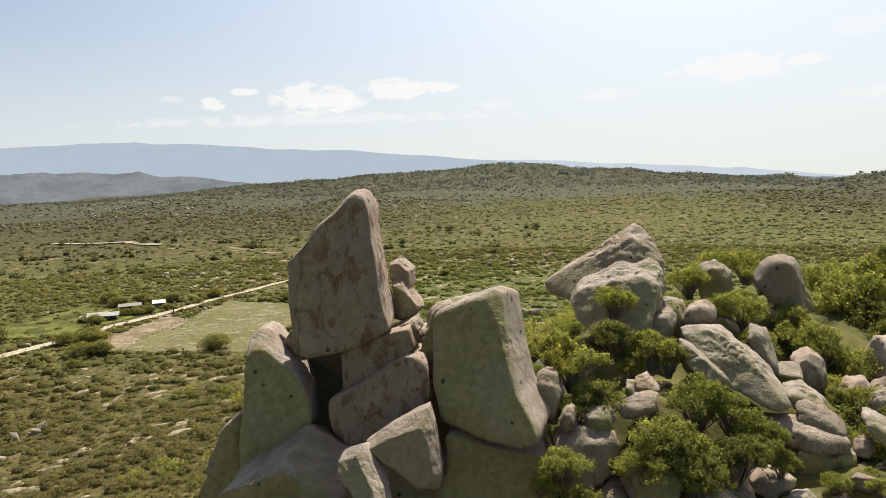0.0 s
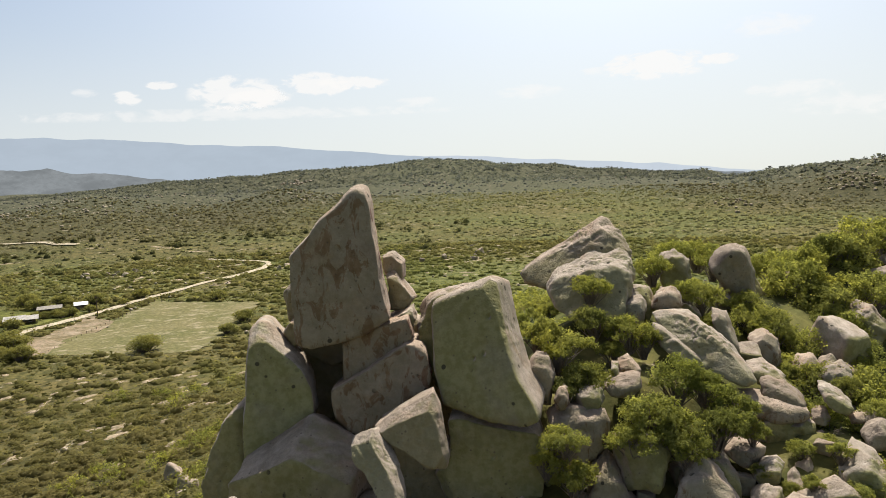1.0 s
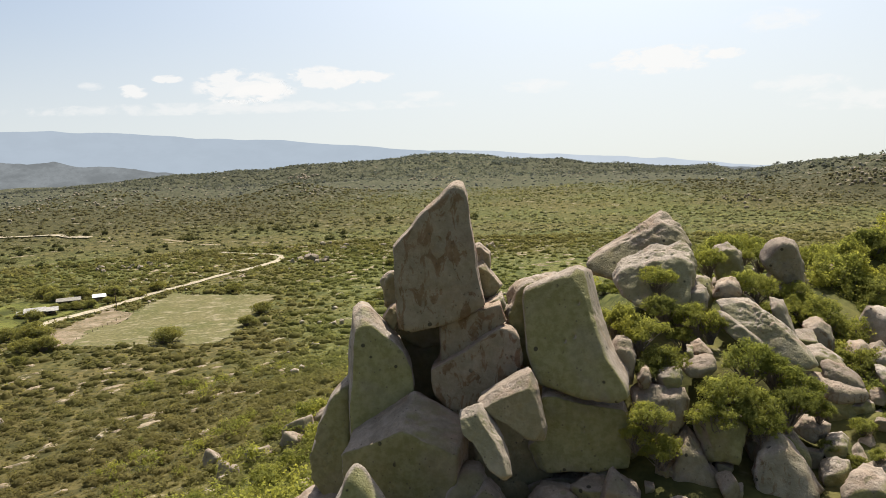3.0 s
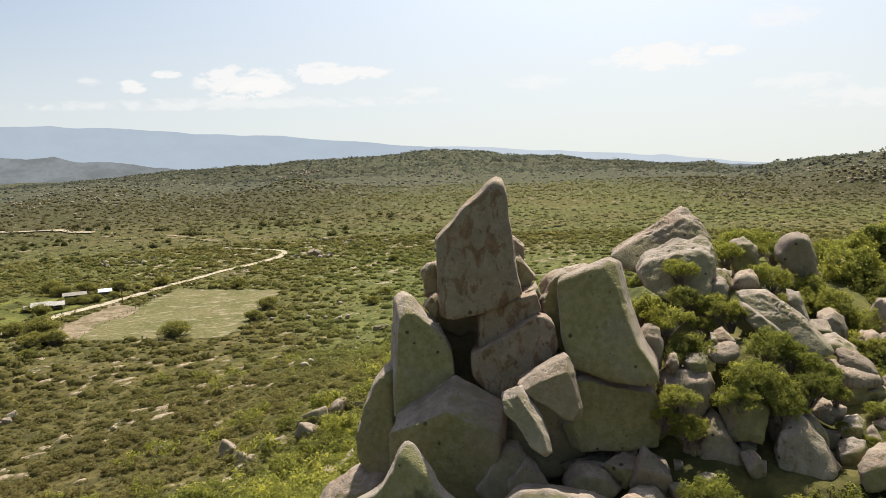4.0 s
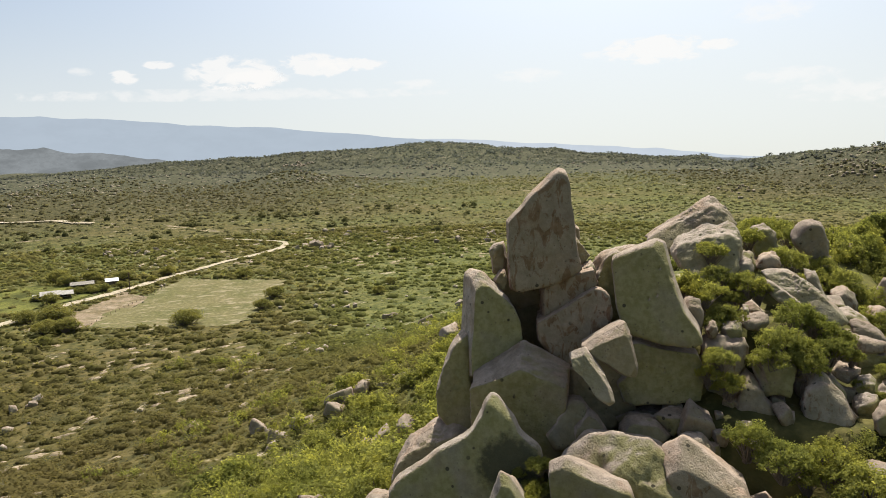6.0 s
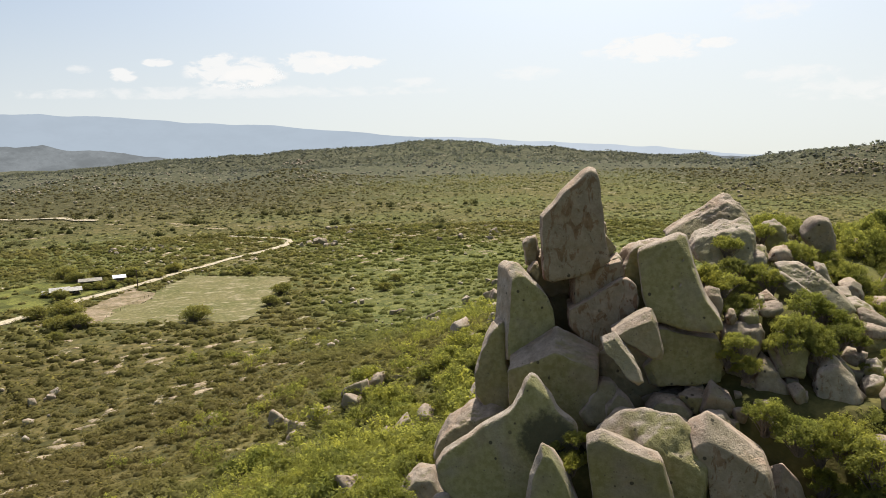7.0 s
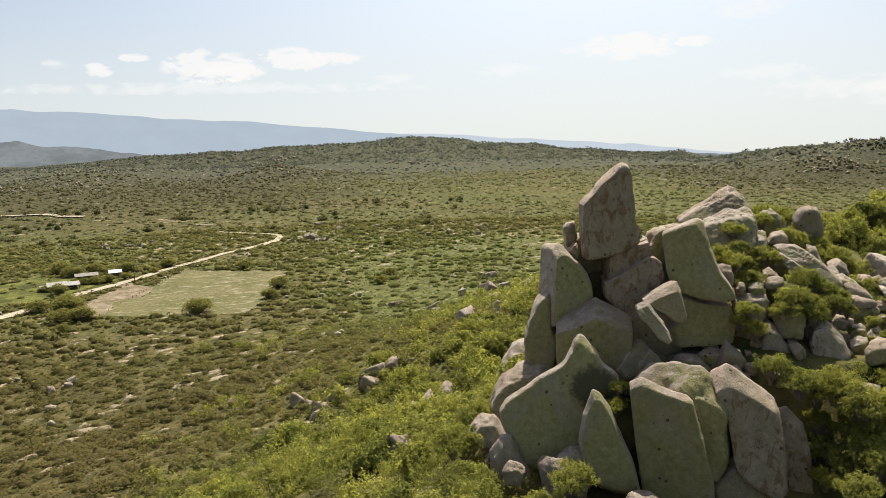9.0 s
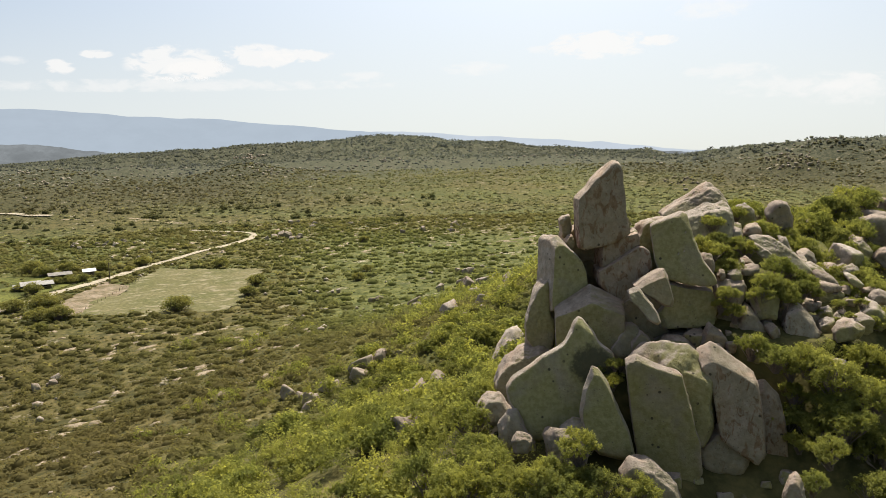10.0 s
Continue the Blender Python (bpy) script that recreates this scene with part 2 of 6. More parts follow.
def plain(name, colour, rough=0.7, var=0.15, scale=3.0, metal=0.0):
    m = Mat(name)
    c = m.mix(m.span(m.noise(scale, 5, 0.65), 0.3, 0.7), tuple(v * (1 - var) for v in colour), tuple(min(1, v * (1 + var)) for v in colour))
    return m.surface(c, rough, metal=metal)


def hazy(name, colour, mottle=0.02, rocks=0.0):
    """A far range with the veil of air painted into its glow: woods, slopes and, on the nearer hill, pale rock."""
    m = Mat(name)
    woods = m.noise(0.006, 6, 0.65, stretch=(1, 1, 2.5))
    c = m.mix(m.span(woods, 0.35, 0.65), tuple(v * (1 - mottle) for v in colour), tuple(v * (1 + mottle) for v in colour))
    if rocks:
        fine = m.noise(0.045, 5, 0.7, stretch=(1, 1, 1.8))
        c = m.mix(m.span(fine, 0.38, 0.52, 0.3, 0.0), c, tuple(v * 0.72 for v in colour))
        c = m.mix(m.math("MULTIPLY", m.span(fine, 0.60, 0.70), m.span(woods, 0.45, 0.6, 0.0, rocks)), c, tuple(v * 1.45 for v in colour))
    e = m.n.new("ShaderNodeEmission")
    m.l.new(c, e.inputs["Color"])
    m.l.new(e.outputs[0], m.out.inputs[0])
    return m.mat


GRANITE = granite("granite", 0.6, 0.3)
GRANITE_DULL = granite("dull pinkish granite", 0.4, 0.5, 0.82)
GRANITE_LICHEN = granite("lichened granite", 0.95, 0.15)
GRANITE_PATCHED = granite("lichened granite with a dark patch", 0.95, 0.15, 1.0, (1.44, -0.16, 1.36, 1.35))
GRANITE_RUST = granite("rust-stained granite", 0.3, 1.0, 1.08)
SHRUB = leaves("shrub leaves", (0.205, 0.215, 0.062), (0.312, 0.32, 0.104), 0.62)
OLIVE = leaves("olive leaves", (0.155, 0.165, 0.05), (0.25, 0.255, 0.085), 0.6)
BARK = plain("grey bark", (0.16, 0.13, 0.10), 0.95, 0.3, 20)
SCRUB_NEAR = scrub("valley scrub leaves", ((0.21, 0.188, 0.07), (0.186, 0.186, 0.063), (0.262, 0.238, 0.10), (0.18, 0.142, 0.066)), 0.022, 0.62)
# distant and ridge leaves: paler and greyer, with air haze mixed into their colours
SCRUB_FAR = scrub("distant scrub leaves with haze", ((0.26, 0.245, 0.12), (0.235, 0.232, 0.11), (0.32, 0.30, 0.165), (0.135, 0.115, 0.068)), 0.01, 0.6)
SCRUB_RIDGE_HAZED = scrub("ridge scrub leaves with haze", ((0.124, 0.133, 0.124), (0.106, 0.117, 0.113), (0.165, 0.172, 0.158), (0.12, 0.123, 0.108)), 0.01)
SCRUB_TREE = scrub("thorn tree leaves", ((0.10, 0.098, 0.04), (0.085, 0.093, 0.036), (0.135, 0.13, 0.055), (0.10, 0.085, 0.045)), 0.02)
SOIL = soil()


# ---- mesh tools ----
def mesh_of(name, verts, faces, mat, smooth=False):
    me = bpy.data.meshes.new(name)
    verts, faces = np.asarray(verts, np.float32), np.asarray(faces, np.int32)
    k = faces.shape[1]
    me.vertices.add(len(verts))
    me.vertices.foreach_set("co", verts.ravel())
    me.loops.add(faces.size)
    me.loops.foreach_set("vertex_index", faces.ravel())
    me.polygons.add(len(faces))
    me.polygons.foreach_set("loop_start", np.arange(0, faces.size, k, dtype=np.int32))
    if smooth:
        me.polygons.foreach_set("use_smooth", np.ones(len(faces), bool))
    me.update(calc_edges=True)
    me.materials.append(mat)
    return me


def part(name, bm, material, parent, label="", smooth=False):
    me = bpy.data.meshes.new(name)
    for f in bm.faces:
        f.smooth = smooth
    bm.to_mesh(me)
    bm.free()
    me.materials.append(material)
    ob = new(name, me)
    ob.parent = parent
    return tagged(ob, label) if label else ob


def box(bm, centre, size, yaw=0.0, tilt=0.0, pitch=0.0):
    m = pose(*centre, pitch, tilt, yaw) @ Matrix.Diagonal((*size, 1))
    bmesh.ops.create_cube(bm, size=1, matrix=m)
    return bm


def vnoise(p, seed=0):
    """Smooth value noise at many points, -1 to 1."""
    i = np.floor(p).astype(np.int64)
    f = p - i
    f = f * f * (3 - 2 * f)
    total = np.zeros(len(p))
    for dx in (0, 1):
        for dy in (0, 1):
            for dz in (0, 1):
                h = (i[:, 0] + dx) * 73856093 ^ (i[:, 1] + dy) * 19349663 ^ (i[:, 2] + dz) * 83492791 ^ (seed * 2654435 + 977)
                h = (h ^ (h >> 13)) * 1274126177 & 0x7FFFFFFF
                v = ((h ^ (h >> 16)) & 0xFFFF) / 32767.5 - 1
                w = (f[:, 0] if dx else 1 - f[:, 0]) * (f[:, 1] if dy else 1 - f[:, 1]) * (f[:, 2] if dz else 1 - f[:, 2])
                total += v * w
    return total


def fbm(p, octaves=4, seed=0, gain=0.5):
    total, amp = np.zeros(len(p)), 1.0
    for k in range(octaves):
        total += amp * vnoise(p * 2**k + 17.3 * k, seed + k)
        amp *= gain
    return total


def flat(x, y):
    return np.stack([x, y, np.zeros_like(x)], -1)


# ---- terrain ----
def step(a, b, x):
    t = np.clip((x - a) / (b - a), 0, 1)
    return t * t * (3 - 2 * t)


CREST = [((-3, 23, 30.5), (3, 24.5, 32.5)), ((3, 24.5, 32.5), (11, 29, 34)), ((11, 29, 34), (17, 34, 34)), ((17, 34, 34), (34, 44, 35)), ((34, 44, 35), (80, 60, 34)), ((17, 34, 34), (18, 80, 25)), ((18, 80, 25), (34, 150, 9)), ((3, 19.5, 30.8), (8, 18.6, 31.1)), ((8, 18.6, 31.1), (13, 22, 33)), ((13, 22, 33), (17, 34, 34)), ((7, 24, 33.6), (12, 26, 34))]
RIDGE_AZ = [-60, -26, -14.3, -8.3, -5.7, -2.3, 1.1, 4.6, 7.7, 10.3, 14.6, 17, 21, 25, 27.2, 29, 32.5, 36, 60]
RIDGE_EL = [-1.75, -1.65, -0.98, -0.92, -0.6, -0.44, -0.27, -0.2, -0.4, -0.7, -0.85, -1.32, -1.55, -1.8, -2.1, -1.9, -1.5, -1.3, -1.15]
RIDGE_R = [1500, 1500, 1400, 1350, 1300, 1300, 1300, 1300, 1300, 1300, 1350, 1350, 1300, 1150, 950, 850, 800, 780, 750]


# rocky hillocks on the far plain: place, height and width
HILLOCKS = [(358, 515, 13, 27), (-76, 700, 10, 34), (-240, 665, 10, 50), (-190, 755, 7, 32), (239, 465, 4, 14), (440, 570, 9, 32)]


def crest_height(x, y):
    total = np.zeros_like(x)
    for a, b in CREST:
        dx, dy = b[0] - a[0], b[1] - a[1]
        t = np.clip(((x - a[0]) * dx + (y - a[1]) * dy) / (dx * dx + dy * dy), 0, 1)
        s = np.hypot(x - a[0] - t * dx, y - a[1] - t * dy)
        total = np.maximum(total, (a[2] + t * (b[2] - a[2])) * np.exp(-np.maximum(s - 1.5, 0) / 40))
    return total


# hollows and shelves of the hilltop: place and height
SHELVES = [(-3, 23, 30.5), (1, 20, 30.2), (-5, 20, 28.6), (-4, 15, 25.6), (-8, 17, 26.6), (-8, 22, 27.2), (-11, 19, 25), (1, 14.5, 25.2), (4, 14, 26.5), (3, 11, 24.2), (-5, 11, 23.8), (4, 21.2, 34), (-10.3, 15.8, 26.9), (6, 19, 30.8), (8, 18, 30.6), (9.5, 20, 31.3), (11.5, 20.5, 30.8), (12, 22.5, 32.5), (13, 19, 30.8), (15, 22, 31.8), (9, 24.5, 33.8), (6, 22.5, 33.9), (7.5, 27.5, 34.6), (6.5, 30, 35.6), (12, 31, 34.9), (14.5, 31.5, 34.9), (14.5, 26, 32.3), (20, 30, 32.8), (25.5, 33.5, 33.6), (29, 37, 34.9), (-14, 27, 22.3)]
SHELF = np.array(SHELVES, float)
SHELF_OFF = SHELF[:, 2] - crest_height(SHELF[:, 0], SHELF[:, 1])


def height(x, y):
    x, y = np.asarray(x, float), np.asarray(y, float)
    hill = crest_height(x, y)
    w = np.exp(-((x[..., None] - SHELF[:, 0]) ** 2 + (y[..., None] - SHELF[:, 1]) ** 2) / 9.0)
    hill = hill + (w * SHELF_OFF).sum(-1) / (w.sum(-1) + 0.15)
    p = flat(x, y)
    hill += np.minimum(hill, 12) / 12 * 0.45 * fbm(p / 6, 3, 5)
    az, r = np.degrees(np.arctan2(x, y)), np.hypot(x, y)
    top_r = np.interp(az, RIDGE_AZ, RIDGE_R)
    top = 42 + top_r * np.tan(np.radians(np.interp(az, RIDGE_AZ, RIDGE_EL)))
    base = 9 * step(330, 900, r)
    g = step(0.74, 1.0, r / top_r)
    land = base + (top - base) * g
    land += g * (1 - g) * 22.0 * fbm(p / 120, 5, 9) + g * 1.5 * fbm(p / 40, 3, 19) + step(300, 600, r) * 3.5 * fbm(p / 130, 4, 3)
    for hx, hy, tall, wide in HILLOCKS:
        land = land + tall * np.exp(-(((x - hx) / wide) ** 2 + ((y - hy) / (wide * 1.3)) ** 2))
    past = step(1.02, 1.9, r / top_r)
    land = land * (1 - past) + past * -140
    back_side = step(90, 120, np.abs(az))
    land = land * (1 - back_side) + back_side * (base * 2)
    return np.maximum(hill, 0) + land


def ground():
    rings = [0.0]
    while rings[-1] < 4700:
        rings.append(rings[-1] + max(0.8, 0.03 * rings[-1]))
    rings = np.array(rings[1:])
    front, rear = np.linspace(-52, 58, 380), np.linspace(58, 308, 122)[1:-1]
    angles = np.radians(np.concatenate([front, rear]))
    n = len(angles)
    rr, aa = np.meshgrid(rings, angles, indexing="ij")
    x, y = (rr * np.sin(aa)).ravel() - 2, (rr * np.cos(aa)).ravel() + 18
    x, y = np.append(x, -2.0), np.append(y, 18.0)
    verts = np.stack([x, y, height(x, y)], -1)
    i, j = np.meshgrid(np.arange(len(rings) - 1), np.arange(n), indexing="ij")
    a, b = (i * n + j).ravel(), (i * n + (j + 1) % n).ravel()
    tris = np.concatenate([np.stack([a, b, b + n], -1), np.stack([a, b + n, a + n], -1), np.stack([np.full(n, len(x) - 1), (np.arange(n) + 1) % n, np.arange(n)], -1)])
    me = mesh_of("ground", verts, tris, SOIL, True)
    return tagged(new("ground", me), "dry scrubland with bare soil patches and low hills", "ground", kind="structure")


ground()


def ribbon(name, line, widths, lift_by, mat, label, category):
    """A strip that lies on the ground along a line of places."""
    line = np.array(line, float)
    d = np.append(0, np.cumsum(np.hypot(*np.diff(line, axis=0).T)))
    s = np.linspace(0, d[-1], int(d[-1] / 2.5))
    x, y = np.interp(s, d, line[:, 0]), np.interp(s, d, line[:, 1])
    for _ in range(3):
        x[1:-1], y[1:-1] = (x[:-2] + x[1:-1] * 2 + x[2:]) / 4, (y[:-2] + y[1:-1] * 2 + y[2:]) / 4
    tx, ty = np.gradient(x), np.gradient(y)
    k = np.hypot(tx, ty)
    w = np.interp(s, np.linspace(0, d[-1], len(widths)), widths) / 2
    rows, m = [], 5
    for f in np.linspace(-1, 1, m):
        edge = 0.5 * vnoise(flat(s / 3, np.full_like(s, f * 50)), 4) * (abs(f) == 1)
        px, py = x - ty / k * w * f + edge, y + tx / k * w * f
        rows.append(np.stack([px, py, height(px, py) + lift_by], -1))
    v = np.stack(rows, 1).reshape(-1, 3)
    a = (np.arange(len(s) - 1)[:, None] * m + np.arange(m - 1)).ravel()
    me = mesh_of(name, v, np.stack([a, a + m, a + m + 1, a + 1], -1)[:, ::-1], mat)
    return tagged(new(name, me), label, category, kind="structure")


def patch(name, corners, lift_by, mat, label, category, cell=1.2, ragged=1.5):
    """A four-cornered stretch of other ground, with a ragged edge."""
    a, b, c, d = (np.array(p, float) for p in corners)
    nu, nv = int(np.linalg.norm(b - a) / cell) + 2, int(np.linalg.norm(d - a) / cell) + 2
    u, v = (g.ravel() for g in np.meshgrid(np.linspace(0, 1, nu), np.linspace(0, 1, nv), indexing="ij"))
    p = ((1 - u) * (1 - v))[:, None] * a + (u * (1 - v))[:, None] * b + (u * v)[:, None] * c + ((1 - u) * v)[:, None] * d
    edge = (np.minimum.reduce([u, 1 - u, v, 1 - v]) == 0) * ragged
    wobble = fbm(flat(*(p / 9).T), 4, 3, 0.65), fbm(flat(*(p / 9).T), 4, 8, 0.65)
    p[:, 0] += edge * wobble[0]
    p[:, 1] += edge * wobble[1]
    k = (np.arange(nu - 1)[:, None] * nv + np.arange(nv - 1)).ravel()
    me = mesh_of(name, np.column_stack([p, height(p[:, 0], p[:, 1]) + lift_by]), np.stack([k, k + nv, k + nv + 1, k + 1], -1), mat)
    return tagged(new(name, me), label, category, kind="structure")


ROAD = [(-128, 138), (-108, 168), (-99.8, 183.4), (-92.3, 205.4), (-84.5, 219.7), (-77.9, 239), (-70.4, 253.6), (-63.1, 270.5), (-54.2, 284.9), (-46.5, 300.2), (-44.6, 313.9), (-48.4, 325.1), (-58.9, 331.1), (-75.5, 341.6)]
FIELD = [(-77.5, 171), (-39.7, 160.3), (-37, 222.7), (-70.3, 236)]
DIRT = earth("pale dirt", (0.31, 0.265, 0.205), (0.37, 0.32, 0.25), (0.20, 0.17, 0.12), 0.12)
PITCH = earth("worn turf", (0.10, 0.098, 0.042), (0.135, 0.12, 0.062), (0.17, 0.148, 0.09), 0.045, 0.5)
PINK = earth("pinkish bare earth", (0.125, 0.10, 0.058), (0.215, 0.168, 0.125), (0.095, 0.085, 0.042), 0.16, 0.6)
LAWN = earth("bright grass", (0.05, 0.055, 0.018), (0.125, 0.128, 0.036), (0.045, 0.045, 0.018), 0.12)
ribbon("road", ROAD, [4.4, 4.4, 4.2, 3.4, 2.9, 3.6, 2.4, 1.2], 0.2, DIRT, "pale unpaved dirt road winding through the scrub", "road")
ribbon("track", [(-240, 452), (-197, 445), (-185, 437), (-172, 421), (-160, 416)], [4, 5, 4], 0.6, DIRT, "pale far dirt track", "road")
patch("field", FIELD, 0.08, PITCH, "worn grass playing field with bare patches", "field", ragged=3.2)
patch("bare_ground", [(-92, 174), (-77, 171), (-71.5, 205), (-82, 214)], 0.045, PINK, "pinkish eroded bare earth beside the field", "bare ground", ragged=3.5)
patch("lawn", [(-135, 190), (-102, 195), (-86, 226), (-118, 238)], 0.12, LAWN, "bright green grass yard around the houses", "lawn", ragged=4.0)


# ---- far ridges ----
def far_range(name, az_list, el_list, radius, jag, colour, label, mottle=0.02, rocks=0.0):
    az = np.radians(np.arange(-75, 80, 0.12))
    el = np.interp(np.degrees(az), az_list, el_list) + jag * fbm(flat(np.degrees(az) / 1.6, az * 0), 4, 31)
    rows = []
    for f in (0.0, 0.35, 0.7, 1.0):
        z = 42 + radius * np.tan(np.radians(-6 + (el + 6) * f))
        r = radius - 250 * (1 - f)
        rows.append(np.stack([r * np.sin(az), r * np.cos(az), z], -1))
    v = np.stack(rows, 1).reshape(-1, 3)
    a = (np.arange(len(az) - 1)[:, None] * 4 + np.arange(3)).ravel()
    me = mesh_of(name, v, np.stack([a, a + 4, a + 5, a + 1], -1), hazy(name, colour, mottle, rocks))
    return tagged(new(name, me), label, "mountains", kind="structure")


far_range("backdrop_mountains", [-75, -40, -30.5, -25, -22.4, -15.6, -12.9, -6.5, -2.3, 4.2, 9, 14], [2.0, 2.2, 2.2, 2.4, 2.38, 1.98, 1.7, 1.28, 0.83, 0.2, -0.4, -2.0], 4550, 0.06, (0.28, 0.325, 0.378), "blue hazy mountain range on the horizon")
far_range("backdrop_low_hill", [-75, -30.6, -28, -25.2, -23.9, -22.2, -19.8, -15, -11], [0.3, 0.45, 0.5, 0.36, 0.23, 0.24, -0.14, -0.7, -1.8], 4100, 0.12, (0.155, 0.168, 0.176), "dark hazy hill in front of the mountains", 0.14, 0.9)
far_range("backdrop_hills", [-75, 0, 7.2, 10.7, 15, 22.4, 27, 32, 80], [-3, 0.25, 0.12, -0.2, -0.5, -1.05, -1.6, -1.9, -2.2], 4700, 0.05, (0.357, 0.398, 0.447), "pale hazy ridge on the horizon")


# ---- clouds ----
def cloud_material(name, thick, lo, hi):
    m = Mat(name)
    tc = m.n.new("ShaderNodeTexCoord").outputs["Object"]
    grad = m.n.new("ShaderNodeVectorMath")
    grad.operation = "LENGTH"
    m.l.new(tc, grad.inputs[0])
    billow = m.noise(1.0, 7, 0.6, vector=m.geo.outputs["Position"], stretch=(0.009, 0.009, 0.02), distort=0.4)
    body = m.math("ADD", m.math("SUBTRACT", 1.0, grad.outputs["Value"]), m.math("MULTIPLY", m.math("SUBTRACT", billow, 0.5), 3.0))
    alpha = m.math("MULTIPLY", m.span(body, lo, hi), m.span(grad.outputs["Value"], 1.0, 0.75))
    e, t, x = m.n.new("ShaderNodeEmission"), m.n.new("ShaderNodeBsdfTransparent"), m.n.new("ShaderNodeMixShader")
    e.inputs["Color"].default_value, e.inputs["Strength"].default_value = (0.60, 0.592, 0.58, 1), 1.0
    m.l.new(m.math("MULTIPLY", alpha, thick), x.inputs[0])
    m.l.new(t.outputs[0], x.inputs[1])
    m.l.new(e.outputs[0], x.inputs[2])
    m.l.new(x.outputs[0], m.out.inputs[0])
    return m.mat


def cloud(azimuth, elevation, wide, tall, mat, label, away):
    """A far cloud: wide and tall in degrees."""
    bm = bmesh.new()
    bmesh.ops.create_grid(bm, x_segments=12, y_segments=6, size=1)
    bmesh.ops.rotate(bm, verts=bm.verts, matrix=Matrix.Rotation(radians(90), 3, "X"))
    ob = part("cloud", bm, mat, None)
    a, r = radians(azimuth), 4180 + 14 * away
    ob.matrix_world = pose(r * math.sin(a), r * math.cos(a), 42 + r * math.tan(radians(elevation)), 0, 0, -azimuth) @ Matrix.Diagonal((r * radians(wide) / 2, 1, r * radians(tall) / 2, 1))
    ob.visible_shadow = False
    tagged(ob, label, "cloud", "clouds", "structure")


CUMULUS, WISP = cloud_material("cumulus", 0.8, 0.0, 0.55), cloud_material("cloud wisp", 0.5, -0.1, 1.0)
for k, row in enumerate([(-9.4, 5.3, 5.7, 2.6), (-7.7, 4.9, 4.0, 1.3), (-3.5, 5.8, 4.8, 1.8), (-0.6, 5.9, 4.8, 1.0), (22.0, 6.1, 7.3, 2.0), (26.3, 6.2, 2.4, 0.8), (-16.8, 5.0, 1.8, 1.0), (-14.4, 5.9, 1.9, 0.6)], 0):
    cloud(row[0], row[1], row[2] * 1.3, row[3] * 1.2, CUMULUS, "small white fair-weather cloud low in the sky", k)
for k, row in enumerate([(-19.4, 5.4, 1.3, 0.4), (31.2, 3.8, 4.8, 0.8), (36.0, 2.6, 8.4, 1.1), (39.1, 2.2, 5.7, 1.5), (12.8, 4.7, 4.0, 0.7), (4.3, 4.3, 3.1, 0.5), (29.6, 8.2, 4.4, 1.1), (17.6, 5.9, 1.8, 0.4), (-9.5, 3.8, 26.4, 0.6)], 20):
    cloud(row[0], row[1], row[2] * 1.5, row[3] * 1.8, WISP, "faint thin wisp of pale cloud", k)


# ---- boulders ----
SPHERE = {}


def sphere(level):
    if level not in SPHERE:
        bm = bmesh.new()
        bmesh.ops.create_icosphere(bm, subdivisions=level, radius=1)
        SPHERE[level] = (np.array([v.co[:] for v in bm.verts]), np.array([[v.index for v in f.verts] for f in bm.faces]))
        bm.free()
    return SPHERE[level]


def rock_verts(points, level, round_power, seed, rough, chips=7):
    """A worn block: the hull of some corner points, with its edges rounded off and its faces weathered."""
    bm = bmesh.new()
    for q in points:
        bm.verts.new(q)
    hull = bmesh.ops.convex_hull(bm, input=bm.verts)
    bm.normal_update()
    planes = {}
    for f in bm.faces:
        if f.calc_area() > 1e-5:
            n, h = np.array(f.normal[:]), f.normal.dot(f.verts[0].co)
            if h < 0:
                n, h = -n, -h
            planes.setdefault(tuple(np.round(n * 8).astype(int)), []).append((n, max(h, 0.02), f.calc_area()))
    bm.free()
    ns, hs = [], []
    for group in planes.values():
        w = np.array([g[2] for g in group])
        n = sum(g[0] * g[2] for g in group)
        ns.append(n / np.linalg.norm(n))
        hs.append((np.array([g[1] for g in group]) * w).sum() / w.sum())
    # chipped corners
    pts, rng = np.asarray(points), np.random.default_rng(seed + 400)
    for _ in range(chips):
        n = rng.normal(size=3)
        n /= np.linalg.norm(n)
        ns.append(n)
        hs.append(float((pts @ n).max()) * rng.uniform(0.90 if chips < 5 else 0.76, 0.97))
    ns, hs = np.array(ns), np.array(hs)
    d, faces = sphere(level)
    size = float(np.median(hs)) + 0.25 * float(hs.max())
    # the faces are not quite flat: each direction's limit wanders a little
    wander = fbm(d * 2.2 + seed * 3.7, 3, seed) * 0.04 * rough
    q = np.maximum(d @ ns.T / hs, 0)
    most = q.max(1)
    r = 1 / (most * ((q / most[:, None]) ** round_power).sum(1) ** (1 / round_power))
    v = d * (r * (1 + wander))[:, None]
    n = d
    ridged = np.abs(fbm(v * 1.7 + seed, 3, seed + 11))
    v = v + n * ((fbm(v * 1.1 + seed, 4, seed + 7) * 0.05 - np.exp(-ridged * 11) * 0.022) * rough * min(size, 1.2) + fbm(v * 6.0 + seed, 3, seed + 3) * 0.014 * rough)[:, None]
    return v, faces


